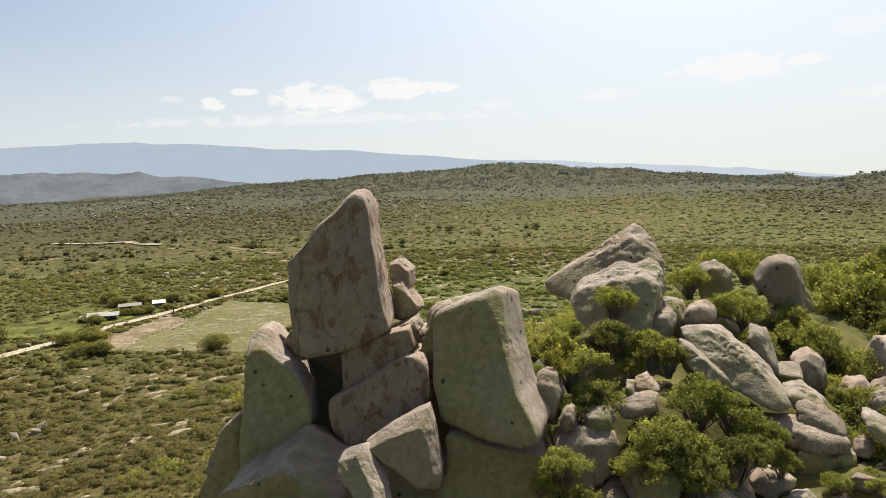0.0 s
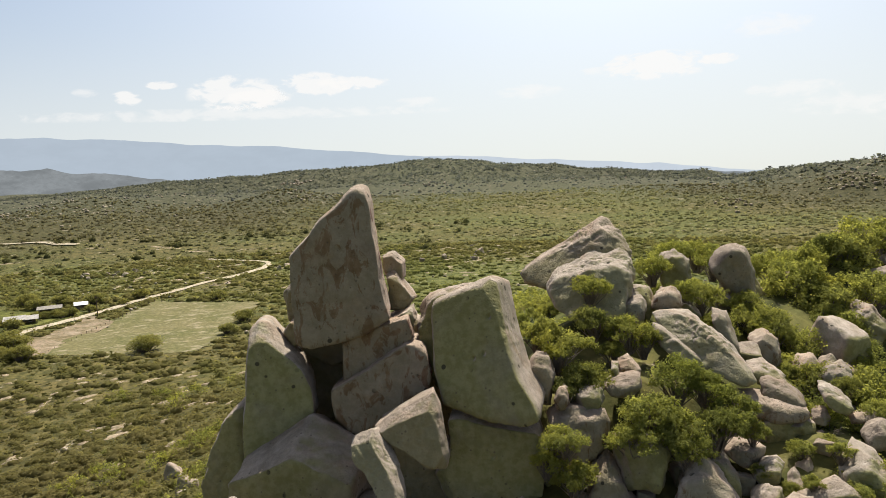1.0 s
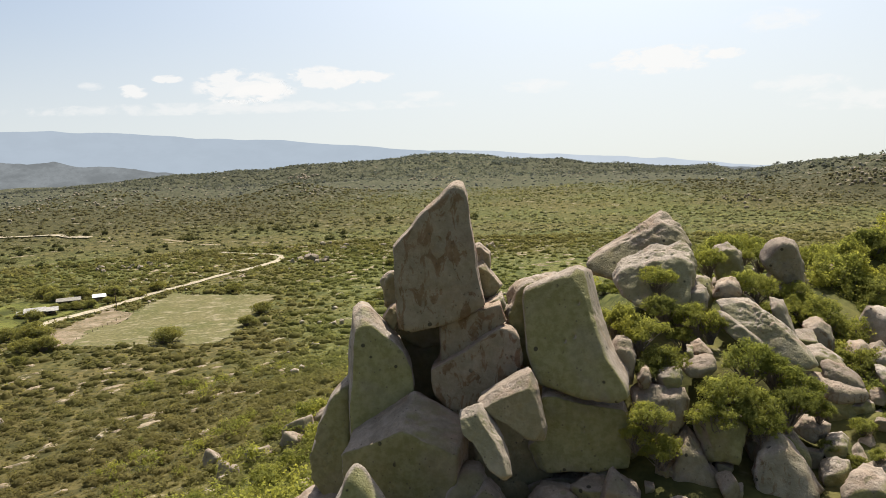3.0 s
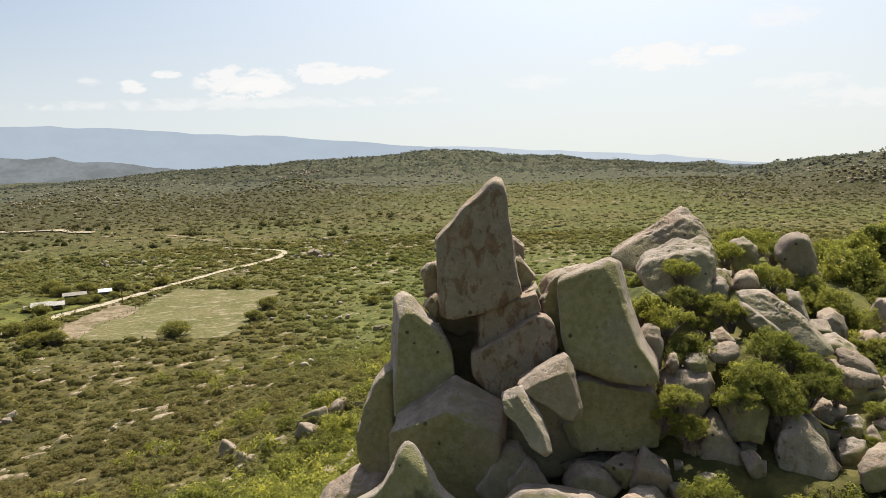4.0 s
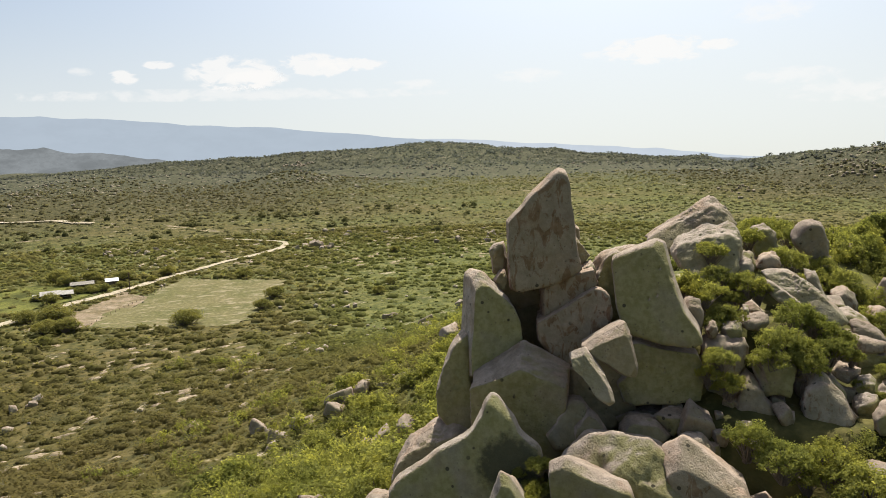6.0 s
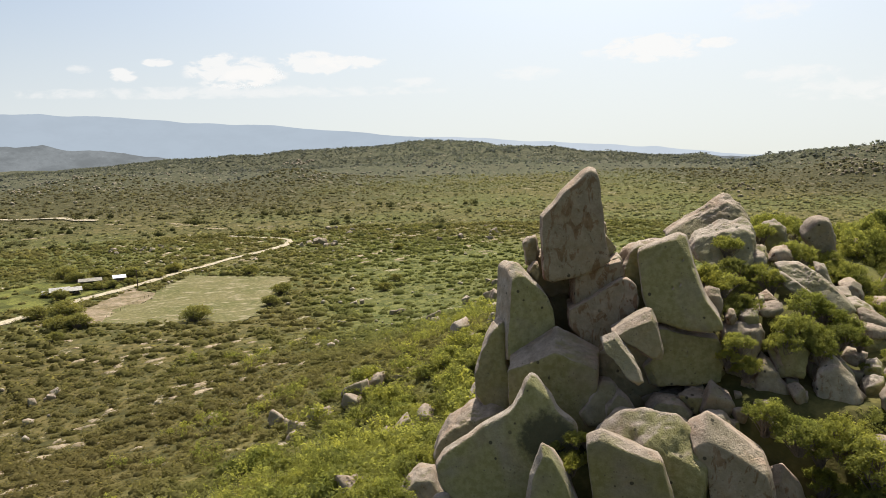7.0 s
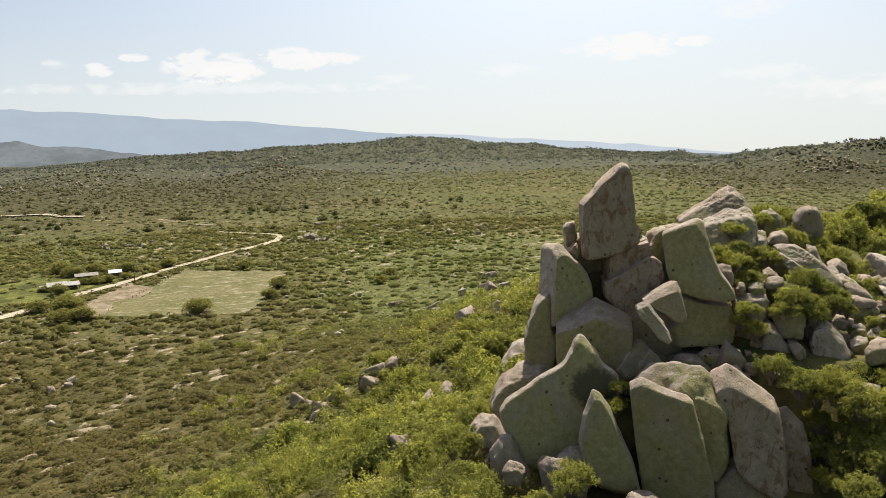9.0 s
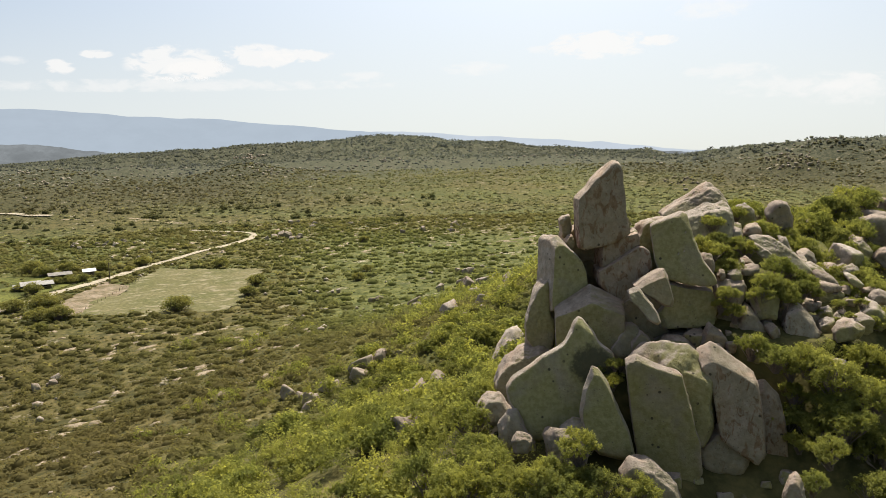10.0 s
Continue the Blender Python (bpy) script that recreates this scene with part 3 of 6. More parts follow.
def across(line, v):
    """Least and greatest u of a closed outline at each height v."""
    lo, hi = np.full(len(v), np.inf), np.full(len(v), -np.inf)
    for (u0, v0), (u1, v1) in zip(line, line[1:] + line[:1]):
        if abs(v1 - v0) > 1e-6:
            f = (v - v0) / (v1 - v0)
            on = (f >= 0) & (f <= 1)
            u = u0 + f * (u1 - u0)
            lo, hi = np.where(on, np.minimum(lo, u), lo), np.where(on, np.maximum(hi, u), hi)
    return lo, hi


def hollow(v, outline):
    """Draws the sides of a convex block in to an outline that has hollows."""
    out = sorted(outline)
    chain = []
    for pts in (out, out[::-1]):
        row = []
        for q in pts:
            while len(row) > 1 and (row[-1][0] - row[-2][0]) * (q[1] - row[-2][1]) - (row[-1][1] - row[-2][1]) * (q[0] - row[-2][0]) <= 0:
                row.pop()
            row.append(q)
        chain += row[:-1]
    top, low = max(q[1] for q in outline), min(q[1] for q in outline)
    z = np.clip(v[:, 2], low + 0.06 * (top - low), top - 0.06 * (top - low))
    rows = [(across(chain, q), across(list(outline), q)) for q in (np.clip(z + k * (top - low), low + 1e-3, top - 1e-3) for k in (-0.03, -0.015, 0.0, 0.015, 0.03))]
    (a, b), (c, d) = np.mean(rows, 0)
    k = np.clip((d - c) / np.maximum(b - a, 0.05), 0.35, 1.0)
    v[:, 0] = (c + d) / 2 + (v[:, 0] - (a + b) / 2) * k
    return v


def boulder(name, place, yaw, outline, front, back, lean, face, power, level, seed, drop=0.0, fall=0.0):
    """A block given by its outline across (u) and up (v), in metres, its thickness to the front and the back, its lean,
    how much lower than its crown the front face begins, and how far the crown falls to the back."""
    top = max(v for _, v in outline)
    pts = []
    face = min(face + 0.06, 0.98)
    for u, v in outline:
        pts.append((u, lean * v, v))
        low = v * face - drop * max(v, 0) / top
        pts.append((u * face, lean * low - front, low))
        pts.append((u * 0.86, lean * v * 0.86 + back, v * 0.86 - fall * max(v, 0) / top))
    pts = np.array(pts)
    mid = np.array([0, (back - front) / 2, 0])
    v, f = rock_verts(pts - mid, level, power * 6.5, seed, ROUGH.get(name, 0.7 if level > 5 else 1.5), 2 if level > 5 else 9)
    if level > 5:
        v = hollow(v, outline)
    for u0, v0, size in PITS.get(name, ()):
        hole = np.array([u0, lean * v0 - front, v0]) - mid
        dist = np.hypot(v[:, 0] - hole[0], v[:, 2] - hole[2])
        v[:, 1] += np.where(v[:, 1] < 0.1, 0.09 * np.exp(-(dist / size) ** 2 * 2), 0)
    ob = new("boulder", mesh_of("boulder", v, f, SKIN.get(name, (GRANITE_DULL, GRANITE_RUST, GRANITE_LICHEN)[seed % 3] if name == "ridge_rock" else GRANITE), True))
    ob.matrix_world = pose(*place, 0, 0, yaw) @ Matrix.Translation(mid)
    tagged(ob, LABELS.get(name, "weathered grey-pink granite boulder on the ridge"), "boulder", "granite outcrop")
    return ob


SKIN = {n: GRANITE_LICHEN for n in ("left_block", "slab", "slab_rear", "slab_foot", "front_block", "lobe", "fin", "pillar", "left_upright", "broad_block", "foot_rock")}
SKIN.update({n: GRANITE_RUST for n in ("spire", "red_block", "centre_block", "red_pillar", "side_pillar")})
SKIN.update({"lobe": GRANITE_PATCHED, "foot_rock": GRANITE_DULL})
PITS = {"slab": [(0.1, 0.9, 0.09), (0.75, 0.55, 0.1), (-0.25, -0.3, 0.08), (0.05, -0.15, 0.1), (0.5, -0.9, 0.08)], "slab_foot": [(0.1, 0.1, 0.1)]}
ROUGH = {"slab": 0.5, "ridge_rock": 2.3, "overhang": 2.0, "peak": 2.0, "peak_lower": 1.8, "ramp": 1.9, "ramp_edge": 1.7, "broad_block": 1.3, "wedge": 1.3, "left_slope_rock": 1.3}
LABELS = {
    "spire": "tall pointed granite spire with rust stains, balanced on blocks",
    "left_block": "upright granite block with yellow-green lichen under the spire",
    "red_block": "reddish cracked granite block beneath the spire",
    "slab": "large smooth leaning granite slab, lichen covered and pitted",
    "wedge": "narrow slanting wedge of pale granite",
    "tilted_cube": "tilted angular granite block wedged against the slab",
    "front_block": "broad granite block with a flat sloping top",
    "lobe": "wide bulging granite boulder with an upright tongue, green with lichen",
    "fin": "thin upright granite fin at the foot of the stack",
    "pillar": "tall smooth grey granite pillar at the foot of the stack",
    "broad_block": "broad granite block with a sunlit rough top",
    "red_pillar": "tall granite boulder with rusty red streaks",
    "peak": "pointed pale granite boulder on the ridge",
    "ramp": "long sloping granite slab lying on the ridge",
    "overhang": "large dark overhanging granite boulder among shrubs",
}
boulder("spire", (-3.21, 22.59, 38.69), -8, [(-1.58, 0.42), (-1.18, 0.83), (-0.94, 1.02), (-0.72, 1.54), (-0.25, 1.87), (0.14, 2.18), (0.38, 2.49), (0.69, 2.63), (0.95, 2.55), (1.09, 2.14), (1.15, 1.10), (1.34, -0.44), (1.58, -1.71), (1.09, -2.02), (0.11, -2.39), (-1.06, -2.63), (-1.48, -2.46), (-1.58, -1.13)], 0.5, 1.7, 0.03, 0.95, 18, 6, 1, 0.2, 0.0)
boulder("left_block", (-5.46, 23.00, 34.68), 3, [(-1.03, 0.55), (-0.86, 2.09), (-0.50, 2.36), (-0.17, 2.28), (0.34, 1.58), (0.84, 1.09), (1.19, 0.27), (1.24, -0.62), (1.07, -1.10), (0.06, -1.60), (-1.25, -2.36), (-1.21, -1.00)], 0.9, 2.0, 0.12, 0.85, 14, 6, 2, 0.35, 0.0)
boulder("red_block", (-2.28, 22.68, 35.86), -6, [(-1.02, 0.35), (0.18, 0.88), (1.16, 1.14), (1.37, 0.53), (0.12, -0.52), (-0.68, -0.90), (-1.0, -1.1)], 0.5, 2.0, 0.0, 0.9, 20, 6, 3, 0, 0.0)
boulder("centre_block", (-2.05, 22.14, 34.57), -7, [(-1.61, 0.30), (-0.94, 0.62), (0.83, 1.72), (1.41, 1.60), (1.60, 0.54), (1.34, -0.41), (0.73, -1.36), (-0.25, -1.72), (-1.01, -1.21), (-1.56, -0.52)], 0.5, 2.0, 0.1, 0.92, 16, 6, 4, 0, 0.0)
boulder("back_chunk", (-1.43, 24.73, 38.31), -9, [(-0.37, 0.41), (-0.05, 0.55), (0.37, 0.14), (0.39, -0.46), (0.01, -0.55), (-0.39, -0.22)], 0.5, 0.8, 0, 0.8, 10, 5, 5, 0, 0.0)
boulder("back_chunk", (-1.23, 24.10, 37.54), -9, [(-0.50, 0.63), (-0.21, 0.66), (0.24, 0.09), (0.50, -0.27), (0.16, -0.64), (-0.46, -0.66)], 0.5, 0.8, 0, 0.8, 10, 5, 6, 0, 0.0)
boulder("shelf_chunk", (-1.24, 23.14, 36.66), -10, [(-0.46, -0.17), (-0.17, 0.29), (0.32, 0.54), (0.46, 0.11), (0.17, -0.43), (-0.34, -0.54)], 0.5, 0.8, 0, 0.8, 10, 5, 7, 0, 0.0)
boulder("left_chunk", (-4.84, 24.56, 37.18), -14, [(-0.39, 0.47), (-0.22, 0.72), (0.26, 0.83), (0.39, 0.03), (0.25, -0.83), (-0.23, -0.54)], 0.6, 1.0, 0, 0.8, 10, 5, 8, 0, 0.0)
boulder("left_chunk", (-4.92, 23.55, 36.43), -8, [(-0.35, -0.01), (-0.03, 0.45), (0.20, 0.49), (0.35, -0.03), (0.10, -0.49)], 0.4, 0.6, 0, 0.8, 10, 5, 9, 0, 0.0)
boulder("slab", (1.17, 21.17, 36.15), -30, [(-1.92, 1.01), (-1.90, 1.35), (-0.67, 1.94), (-0.19, 2.08), (0.17, 1.94), (0.61, 0.60), (1.19, -0.73), (1.84, -1.50), (1.97, -1.88), (1.60, -2.08), (0.48, -2.07), (-0.49, -1.83), (-1.11, -1.77), (-1.46, -0.93)], 0.3, 1.5, 0.4, 0.97, 26, 6, 10, 0.25, 0.0)
boulder("slab_rear", (0.48, 23.05, 36.14), -10, [(-1.28, 0.82), (-0.90, 1.35), (0.00, 1.54), (1.10, 1.69), (1.25, 0.22), (0.61, -1.32), (-0.59, -1.69), (-0.97, -0.91), (-1.18, -0.02)], 0.5, 1.5, 0.2, 0.9, 16, 5, 11, 0.2, 0.0)
boulder("slab_foot", (1.14, 20.58, 32.84), -15, [(-1.39, 1.33), (-0.61, 1.34), (0.30, 1.03), (1.52, 0.90), (1.76, 0.14), (1.56, -1.06), (0.81, -1.27), (-0.66, -1.34), (-1.49, -1.30), (-1.76, -0.52), (-1.28, 0.06)], 0.4, 2.2, 0.1, 0.92, 20, 6, 12, 0.1, 0.0)
boulder("tilted_cube", (-1.31, 19.76, 34.14), -10, [(-1.15, 0.15), (-0.49, 0.54), (0.67, 1.09), (0.88, 0.70), (1.14, -0.64), (1.04, -1.09), (0.52, -1.00), (-0.34, -0.41), (-0.77, -0.21)], 0.5, 1.0, 0.25, 0.75, 22, 6, 13, 0.2, 0.0)
boulder("wedge", (-2.35, 18.83, 33.44), -20, [(-0.94, 0.80), (-0.66, 0.90), (-0.26, 0.98), (0.17, 0.45), (0.52, 0.04), (0.79, -0.44), (0.94, -0.85), (0.71, -0.98), (0.28, -0.78), (-0.30, -0.08), (-0.69, 0.26)], 0.35, 0.55, 0.55, 0.75, 16, 6, 14, 0, 0.0)
boulder("front_block", (-4.44, 21.50, 31.52), -19, [(-2.03, 1.52), (0.04, 2.69), (1.95, 1.73), (1.89, -1.32), (0.28, -2.60), (-1.53, -2.69), (-1.96, -0.85)], 1.7, 1.0, 0.1, 0.9, 40, 6, 15, 0.7, 0.0)
boulder("lobe", (-7.20, 17.80, 29.40), -17, [(-3.27, 0.1), (-2.89, 0.69), (-1.94, 1.23), (-0.96, 1.96), (-0.13, 2.35), (0.18, 2.97), (0.31, 3.55), (0.57, 3.92), (0.86, 3.86), (1.16, 3.59), (1.66, 2.98), (1.87, 2.43), (2.57, 1.99), (2.72, 1.09), (2.2, -0.6), (1.34, -1.71), (-0.34, -2.2), (-1.37, -2.6), (-2.13, -2.35), (-2.64, -1.45), (-3.07, -0.72)], 0.5, 0.6, 0.25, 0.89, 16, 6, 17, 0.0, 0.5)
boulder("left_slope_rock", (-8.20, 21.94, 28.61), -14, [(-1.90, -0.30), (-1.71, 0.55), (-1.15, 1.29), (-0.22, 1.92), (0.86, 2.21), (1.77, 1.84), (1.14, 0.57), (0.19, -1.65), (-0.72, -2.21), (-1.47, -1.54)], 1.0, 1.8, 0.4, 0.85, 12, 6, 18, 0.4, 0.24)
boulder("left_upright", (-7.06, 22.65, 32.01), -16, [(-0.97, -1.44), (-0.84, 0.12), (-0.36, 1.98), (0.16, 2.66), (0.85, 1.68), (1.00, -0.79), (0.53, -2.66), (-0.54, -2.37)], 0.5, 1.4, 0.1, 0.85, 14, 5, 19, 0, 0.0)
boulder("far_left_rock", (-5.25, 35.85, 25.73), -15, [(-1.59, -0.58), (-1.04, 0.70), (-0.36, 1.64), (0.76, 2.20), (1.54, 1.21), (1.15, -0.92), (-0.63, -2.20)], 0.9, 1.8, 0.25, 0.8, 16, 5, 20, 0.3, 0.0)
boulder("fin", (-5.87, 15.38, 28.81), -20, [(-1.40, 0.03), (-1.23, 1.35), (-0.77, 2.42), (-0.42, 2.33), (0.04, 1.63), (0.48, 0.54), (1.12, -0.84), (1.43, -2.12), (0.88, -2.42), (-0.44, -2.05), (-1.16, -1.05)], 0.4, 0.9, 0.12, 0.8, 14, 6, 21, 0, 0.15)
boulder("pillar", (-3.13, 14.73, 28.48), -23, [(-1.80, 2.48), (-1.93, 3.21), (-1.26, 3.41), (-0.27, 2.79), (0.83, 2.65), (1.15, 1.37), (1.81, -1.20), (1.93, -2.51), (1.32, -3.38), (-0.16, -3.41), (-1.18, -2.30), (-1.59, 0.09)], 0.5, 1.5, 0.06, 0.94, 20, 6, 22, 0.25, 0.28)
boulder("broad_block", (-2.00, 16.07, 29.12), -24, [(-2.35, 1.43), (-2.26, 2.01), (-1.48, 2.58), (-0.49, 2.77), (0.79, 2.62), (1.86, 1.84), (2.11, 1.35), (2.09, -1.05), (1.73, -2.33), (-0.14, -2.77), (-1.98, -1.41)], 1.1, 2.2, 0.25, 0.8, 20, 6, 23, 0.6, 0.26)
boulder("red_pillar", (0.70, 14.99, 28.98), -28, [(-1.84, 2.53), (-1.02, 3.01), (-0.02, 2.47), (1.13, 1.70), (1.33, 1.14), (1.66, -0.72), (1.80, -2.46), (1.44, -3.01), (0.47, -2.38), (-0.52, -1.75), (-0.94, 1.04)], 0.9, 1.8, 0.2, 0.85, 16, 6, 24, 0.5, 0.27)
boulder("side_pillar", (2.98, 14.75, 27.75), -30, [(-0.90, 2.01), (-0.43, 2.25), (0.27, 1.54), (0.65, 0.23), (0.90, -1.83), (-0.08, -2.25), (-0.43, -0.45)], 0.5, 1.4, 0.15, 0.85, 14, 6, 25, 0.3, 0.24)
boulder("foot_rock", (0.26, 14.60, 26.63), -31, [(-1.41, -0.04), (-0.70, 0.93), (-0.11, 1.46), (0.88, 0.78), (1.29, -0.01), (1.19, -1.10), (-0.97, -1.46)], 0.5, 1.0, 0.3, 0.75, 12, 5, 26, 0.15, 0.18)
boulder("foot_rock", (1.41, 14.33, 24.84), -34, [(-0.60, 0.53), (0.18, 1.47), (0.75, 0.73), (1.20, -0.56), (0.57, -1.47), (-1.06, -1.47)], 0.5, 1.0, 0.3, 0.75, 12, 5, 27, 0.15, 0.18)
boulder("foot_rock", (-8.0, 15.5, 27.05), -17, [(-1.26, 0.44), (-1.01, 1.02), (-0.38, 1.29), (0.37, 1.00), (1.23, 0.06), (0.85, -1.29), (-0.88, -1.26)], 0.6, 1.0, 0.2, 0.75, 10, 5, 28, 0.15, 0.19)
boulder("foot_rock", (-5.05, 12.03, 26.37), -26, [(-1.59, 0.70), (-1.13, 1.35), (-0.35, 1.37), (0.22, 1.12), (1.20, 0.27), (1.59, -0.71), (-1.07, -1.37)], 0.6, 1.0, 0.3, 0.75, 10, 5, 29, 0.15, 0.18)
boulder("foot_rock", (-0.18, 8.49, 27.32), -37, [(-0.45, -0.24), (-0.25, 0.71), (0.03, 0.95), (0.28, 0.67), (0.48, -0.30), (0.17, -0.95), (-0.37, -0.94)], 0.4, 0.6, 0.2, 0.75, 10, 5, 30, 0.15, 0.11)
boulder("foot_rock", (-9.92, 17.46, 26.82), -13, [(-1.12, 0.92), (-0.59, 1.72), (-0.05, 1.67), (1.01, -0.12), (1.13, -1.43), (-0.23, -1.72), (-1.03, -0.41)], 0.6, 1.0, 0.2, 0.75, 10, 5, 31, 0.15, 0.18)
boulder("foot_rock", (-10.33, 15.48, 27.72), -13, [(-0.55, 0.06), (-0.29, 0.48), (0.15, 0.56), (0.53, 0.20), (0.42, -0.45), (-0.45, -0.56)], 0.4, 0.6, 0.2, 0.75, 10, 5, 32, 0.15, 0.11)
boulder("foot_rock", (-10.78, 19.53, 27.98), -11, [(-1.12, -0.07), (-0.30, 0.84), (0.42, 0.84), (1.11, -0.07), (0.81, -0.84), (-0.33, -0.84)], 0.6, 1.2, 0.4, 0.75, 10, 5, 33, 0.15, 0.19)
boulder("foot_rock", (-7.3, 15.9, 27.9), -18, [(-0.81, 0.11), (-0.19, 0.59), (0.56, 0.55), (0.81, -0.30), (0.07, -0.59)], 0.4, 0.8, 0.2, 0.75, 10, 5, 34, 0.15, 0.14)
boulder("cave_rock", (-3.06, 19.59, 31.26), -13, [(-0.97, -0.39), (-0.33, 0.50), (0.23, 1.05), (0.64, 0.98), (0.96, 0.33), (0.47, -0.65), (-0.46, -1.05)], 0.5, 0.9, 0.3, 0.75, 12, 4, 35, 0, 0.0)
boulder("cave_rock", (-2.26, 19.01, 31.21), -15, [(-0.74, 0.11), (-0.12, 0.81), (0.28, 0.42), (0.75, -0.32), (0.06, -0.81), (-0.64, -0.75)], 0.4, 0.9, 0.3, 0.75, 12, 4, 36, 0, 0.0)
boulder("cave_rock", (0.03, 19.36, 30.69), -19, [(-1.21, 0.12), (-0.60, 0.62), (0.63, 0.50), (1.22, -0.18), (0.02, -0.62), (-1.00, -0.50)], 0.5, 0.9, 0.5, 0.75, 10, 4, 37, 0, 0.0)
boulder("cave_rock", (1.17, 19.80, 30.65), -21, [(-0.70, 0.04), (-0.29, 0.35), (0.54, 0.33), (0.70, -0.09), (0.13, -0.34), (-0.49, -0.35)], 0.4, 0.6, 0.3, 0.75, 10, 4, 38, 0, 0.0)
boulder("cave_rock", (0.50, 21.00, 30.81), -19, [(-1.19, 0.08), (-0.10, 0.42), (0.98, 0.38), (1.19, -0.17), (-0.09, -0.42), (-1.07, -0.38)], 0.5, 0.9, 0.6, 0.75, 10, 4, 39, 0, 0.0)
boulder("cave_rock", (2.44, 21.51, 30.38), -23, [(-1.10, 0.22), (0.22, 0.61), (0.98, 0.27), (0.66, -0.51), (-0.64, -0.61)], 0.5, 0.9, 0.6, 0.75, 10, 4, 40, 0, 0.0)
boulder("cave_rock", (-1.23, 21.50, 30.73), -16, [(-1.16, 0.12), (-0.26, 0.64), (1.06, 0.38), (1.05, -0.39), (-0.49, -0.64)], 0.5, 0.9, 0.5, 0.75, 10, 4, 41, 0, 0.0)
boulder("cave_rock", (1.29, 17.53, 30.28), -28, [(-0.83, 0.42), (-0.50, 0.87), (0.18, 0.94), (0.76, 0.35), (0.56, -0.58), (-0.56, -0.94)], 0.5, 0.9, 0.3, 0.8, 10, 4, 42, 0, 0.0)
boulder("core", (-1.96, 25.3, 32.7), -7, [(-3.71, 2.55), (-2.28, 3.15), (0.74, 3.70), (2.23, 3.54), (3.50, 3.17), (4.28, 0.10), (3.33, -3.42), (-2.36, -3.70), (-4.27, -2.29)], 0.6, 2.0, 0.05, 0.9, 12, 5, 43, 0, 0.0)
# unseen block added behind the spire to keep sunlight out of the crevice
boulder("cave_roof", (-3.5, 25.2, 36.1), -8, [(-1.3, 0.6), (-0.6, 1.0), (0.7, 1.05), (1.5, 0.4), (1.4, -0.9), (-0.2, -1.3), (-1.4, -0.8)], 0.7, 1.8, 0.05, 0.9, 12, 5, 97, 0, 0.0)
boulder("cave_wall", (-1.30, 21.59, 31.87), -9, [(-1.65, 0.87), (-0.10, 1.53), (1.41, 1.11), (1.65, -0.75), (0.00, -1.53), (-1.53, -1.11)], 0.4, 1.2, 0.05, 0.9, 14, 5, 44, 0, 0.0)
boulder("peak", (6.58, 29.84, 37.73), -22, [(-2.43, -0.76), (-1.66, -0.18), (-0.18, 0.57), (0.68, 1.24), (1.05, 1.42), (1.45, 1.23), (1.84, 0.63), (2.26, 0.05), (2.36, -0.95), (1.07, -1.40), (-1.09, -1.42), (-2.10, -1.21)], 0.7, 2.0, 0.8, 0.85, 14, 6, 45, 0.4, 0.0)
boulder("peak_lower", (6.81, 28.18, 36.56), -23, [(-1.90, -0.07), (-1.62, 0.73), (-0.85, 1.05), (0.22, 1.30), (0.98, 1.44), (1.54, 1.10), (1.67, 0.30), (1.50, -0.98), (-0.20, -1.44), (-1.50, -0.83)], 1.2, 2.0, 0.7, 0.8, 12, 6, 46, 0.5, 0.0)
boulder("ridge_rock", (8.56, 28.02, 35.62), -24, [(-0.79, 0.54), (-0.04, 0.80), (0.60, 0.74), (0.79, 0.09), (0.54, -0.76), (-0.62, -0.80)], 0.6, 1.0, 0.11, 0.8, 14, 4, 47, 0.15, 0.0)
boulder("ridge_rock", (7.96, 26.80, 35.70), -24, [(-0.60, 0.12), (-0.24, 0.58), (0.36, 0.56), (0.60, 0.15), (0.43, -0.55), (-0.42, -0.58)], 0.6, 1.0, 0.11, 0.8, 10, 4, 48, 0.15, 0.0)
boulder("ridge_rock", (9.56, 27.22, 36.02), -26, [(-0.66, -0.37), (-0.41, 0.32), (0.08, 0.53), (0.52, 0.34), (0.66, -0.20), (0.44, -0.48), (-0.25, -0.53)], 0.6, 0.9, 0.0, 0.75, 9, 4, 49, 0.15, 0.0)
boulder("ridge_rock", (11.74, 31.54, 36.31), -26, [(-0.82, 0.72), (-0.05, 1.03), (0.64, 0.55), (0.82, -0.34), (0.40, -1.03), (-0.50, -0.78)], 0.6, 1.0, 0.06, 0.8, 10, 4, 50, 0.15, 0.0)
boulder("ridge_rock", (14.59, 31.48, 36.19), -30, [(-1.09, 0.69), (-0.67, 1.17), (0.01, 1.31), (0.51, 1.13), (0.77, 0.46), (0.93, -0.21), (1.09, -1.15), (0.38, -1.31), (-0.63, -0.81)], 0.7, 1.3, 0.11, 0.8, 13, 4, 51, 0.15, 0.0)
boulder("ramp", (9.62, 24.17, 34.82), -28, [(-1.84, 0.98), (-1.24, 1.18), (-0.71, 1.14), (-0.25, 0.88), (0.22, 0.49), (0.85, 0.11), (1.33, -0.31), (1.80, -0.95), (1.64, -1.18), (1.08, -1.04), (0.32, -0.78), (-0.47, -0.38), (-1.09, 0.05)], 0.4, 1.2, 0.85, 0.85, 16, 6, 52, 0, 0.0)
boulder("ramp_edge", (8.67, 24.22, 34.94), -27, [(-0.93, 0.68), (-0.60, 0.59), (-0.01, -0.05), (0.78, -0.33), (1.07, -0.68), (0.39, -0.64), (-0.31, -0.31), (-0.94, 0.19)], 0.3, 0.8, 0.7, 0.8, 12, 5, 53, 0, 0.0)
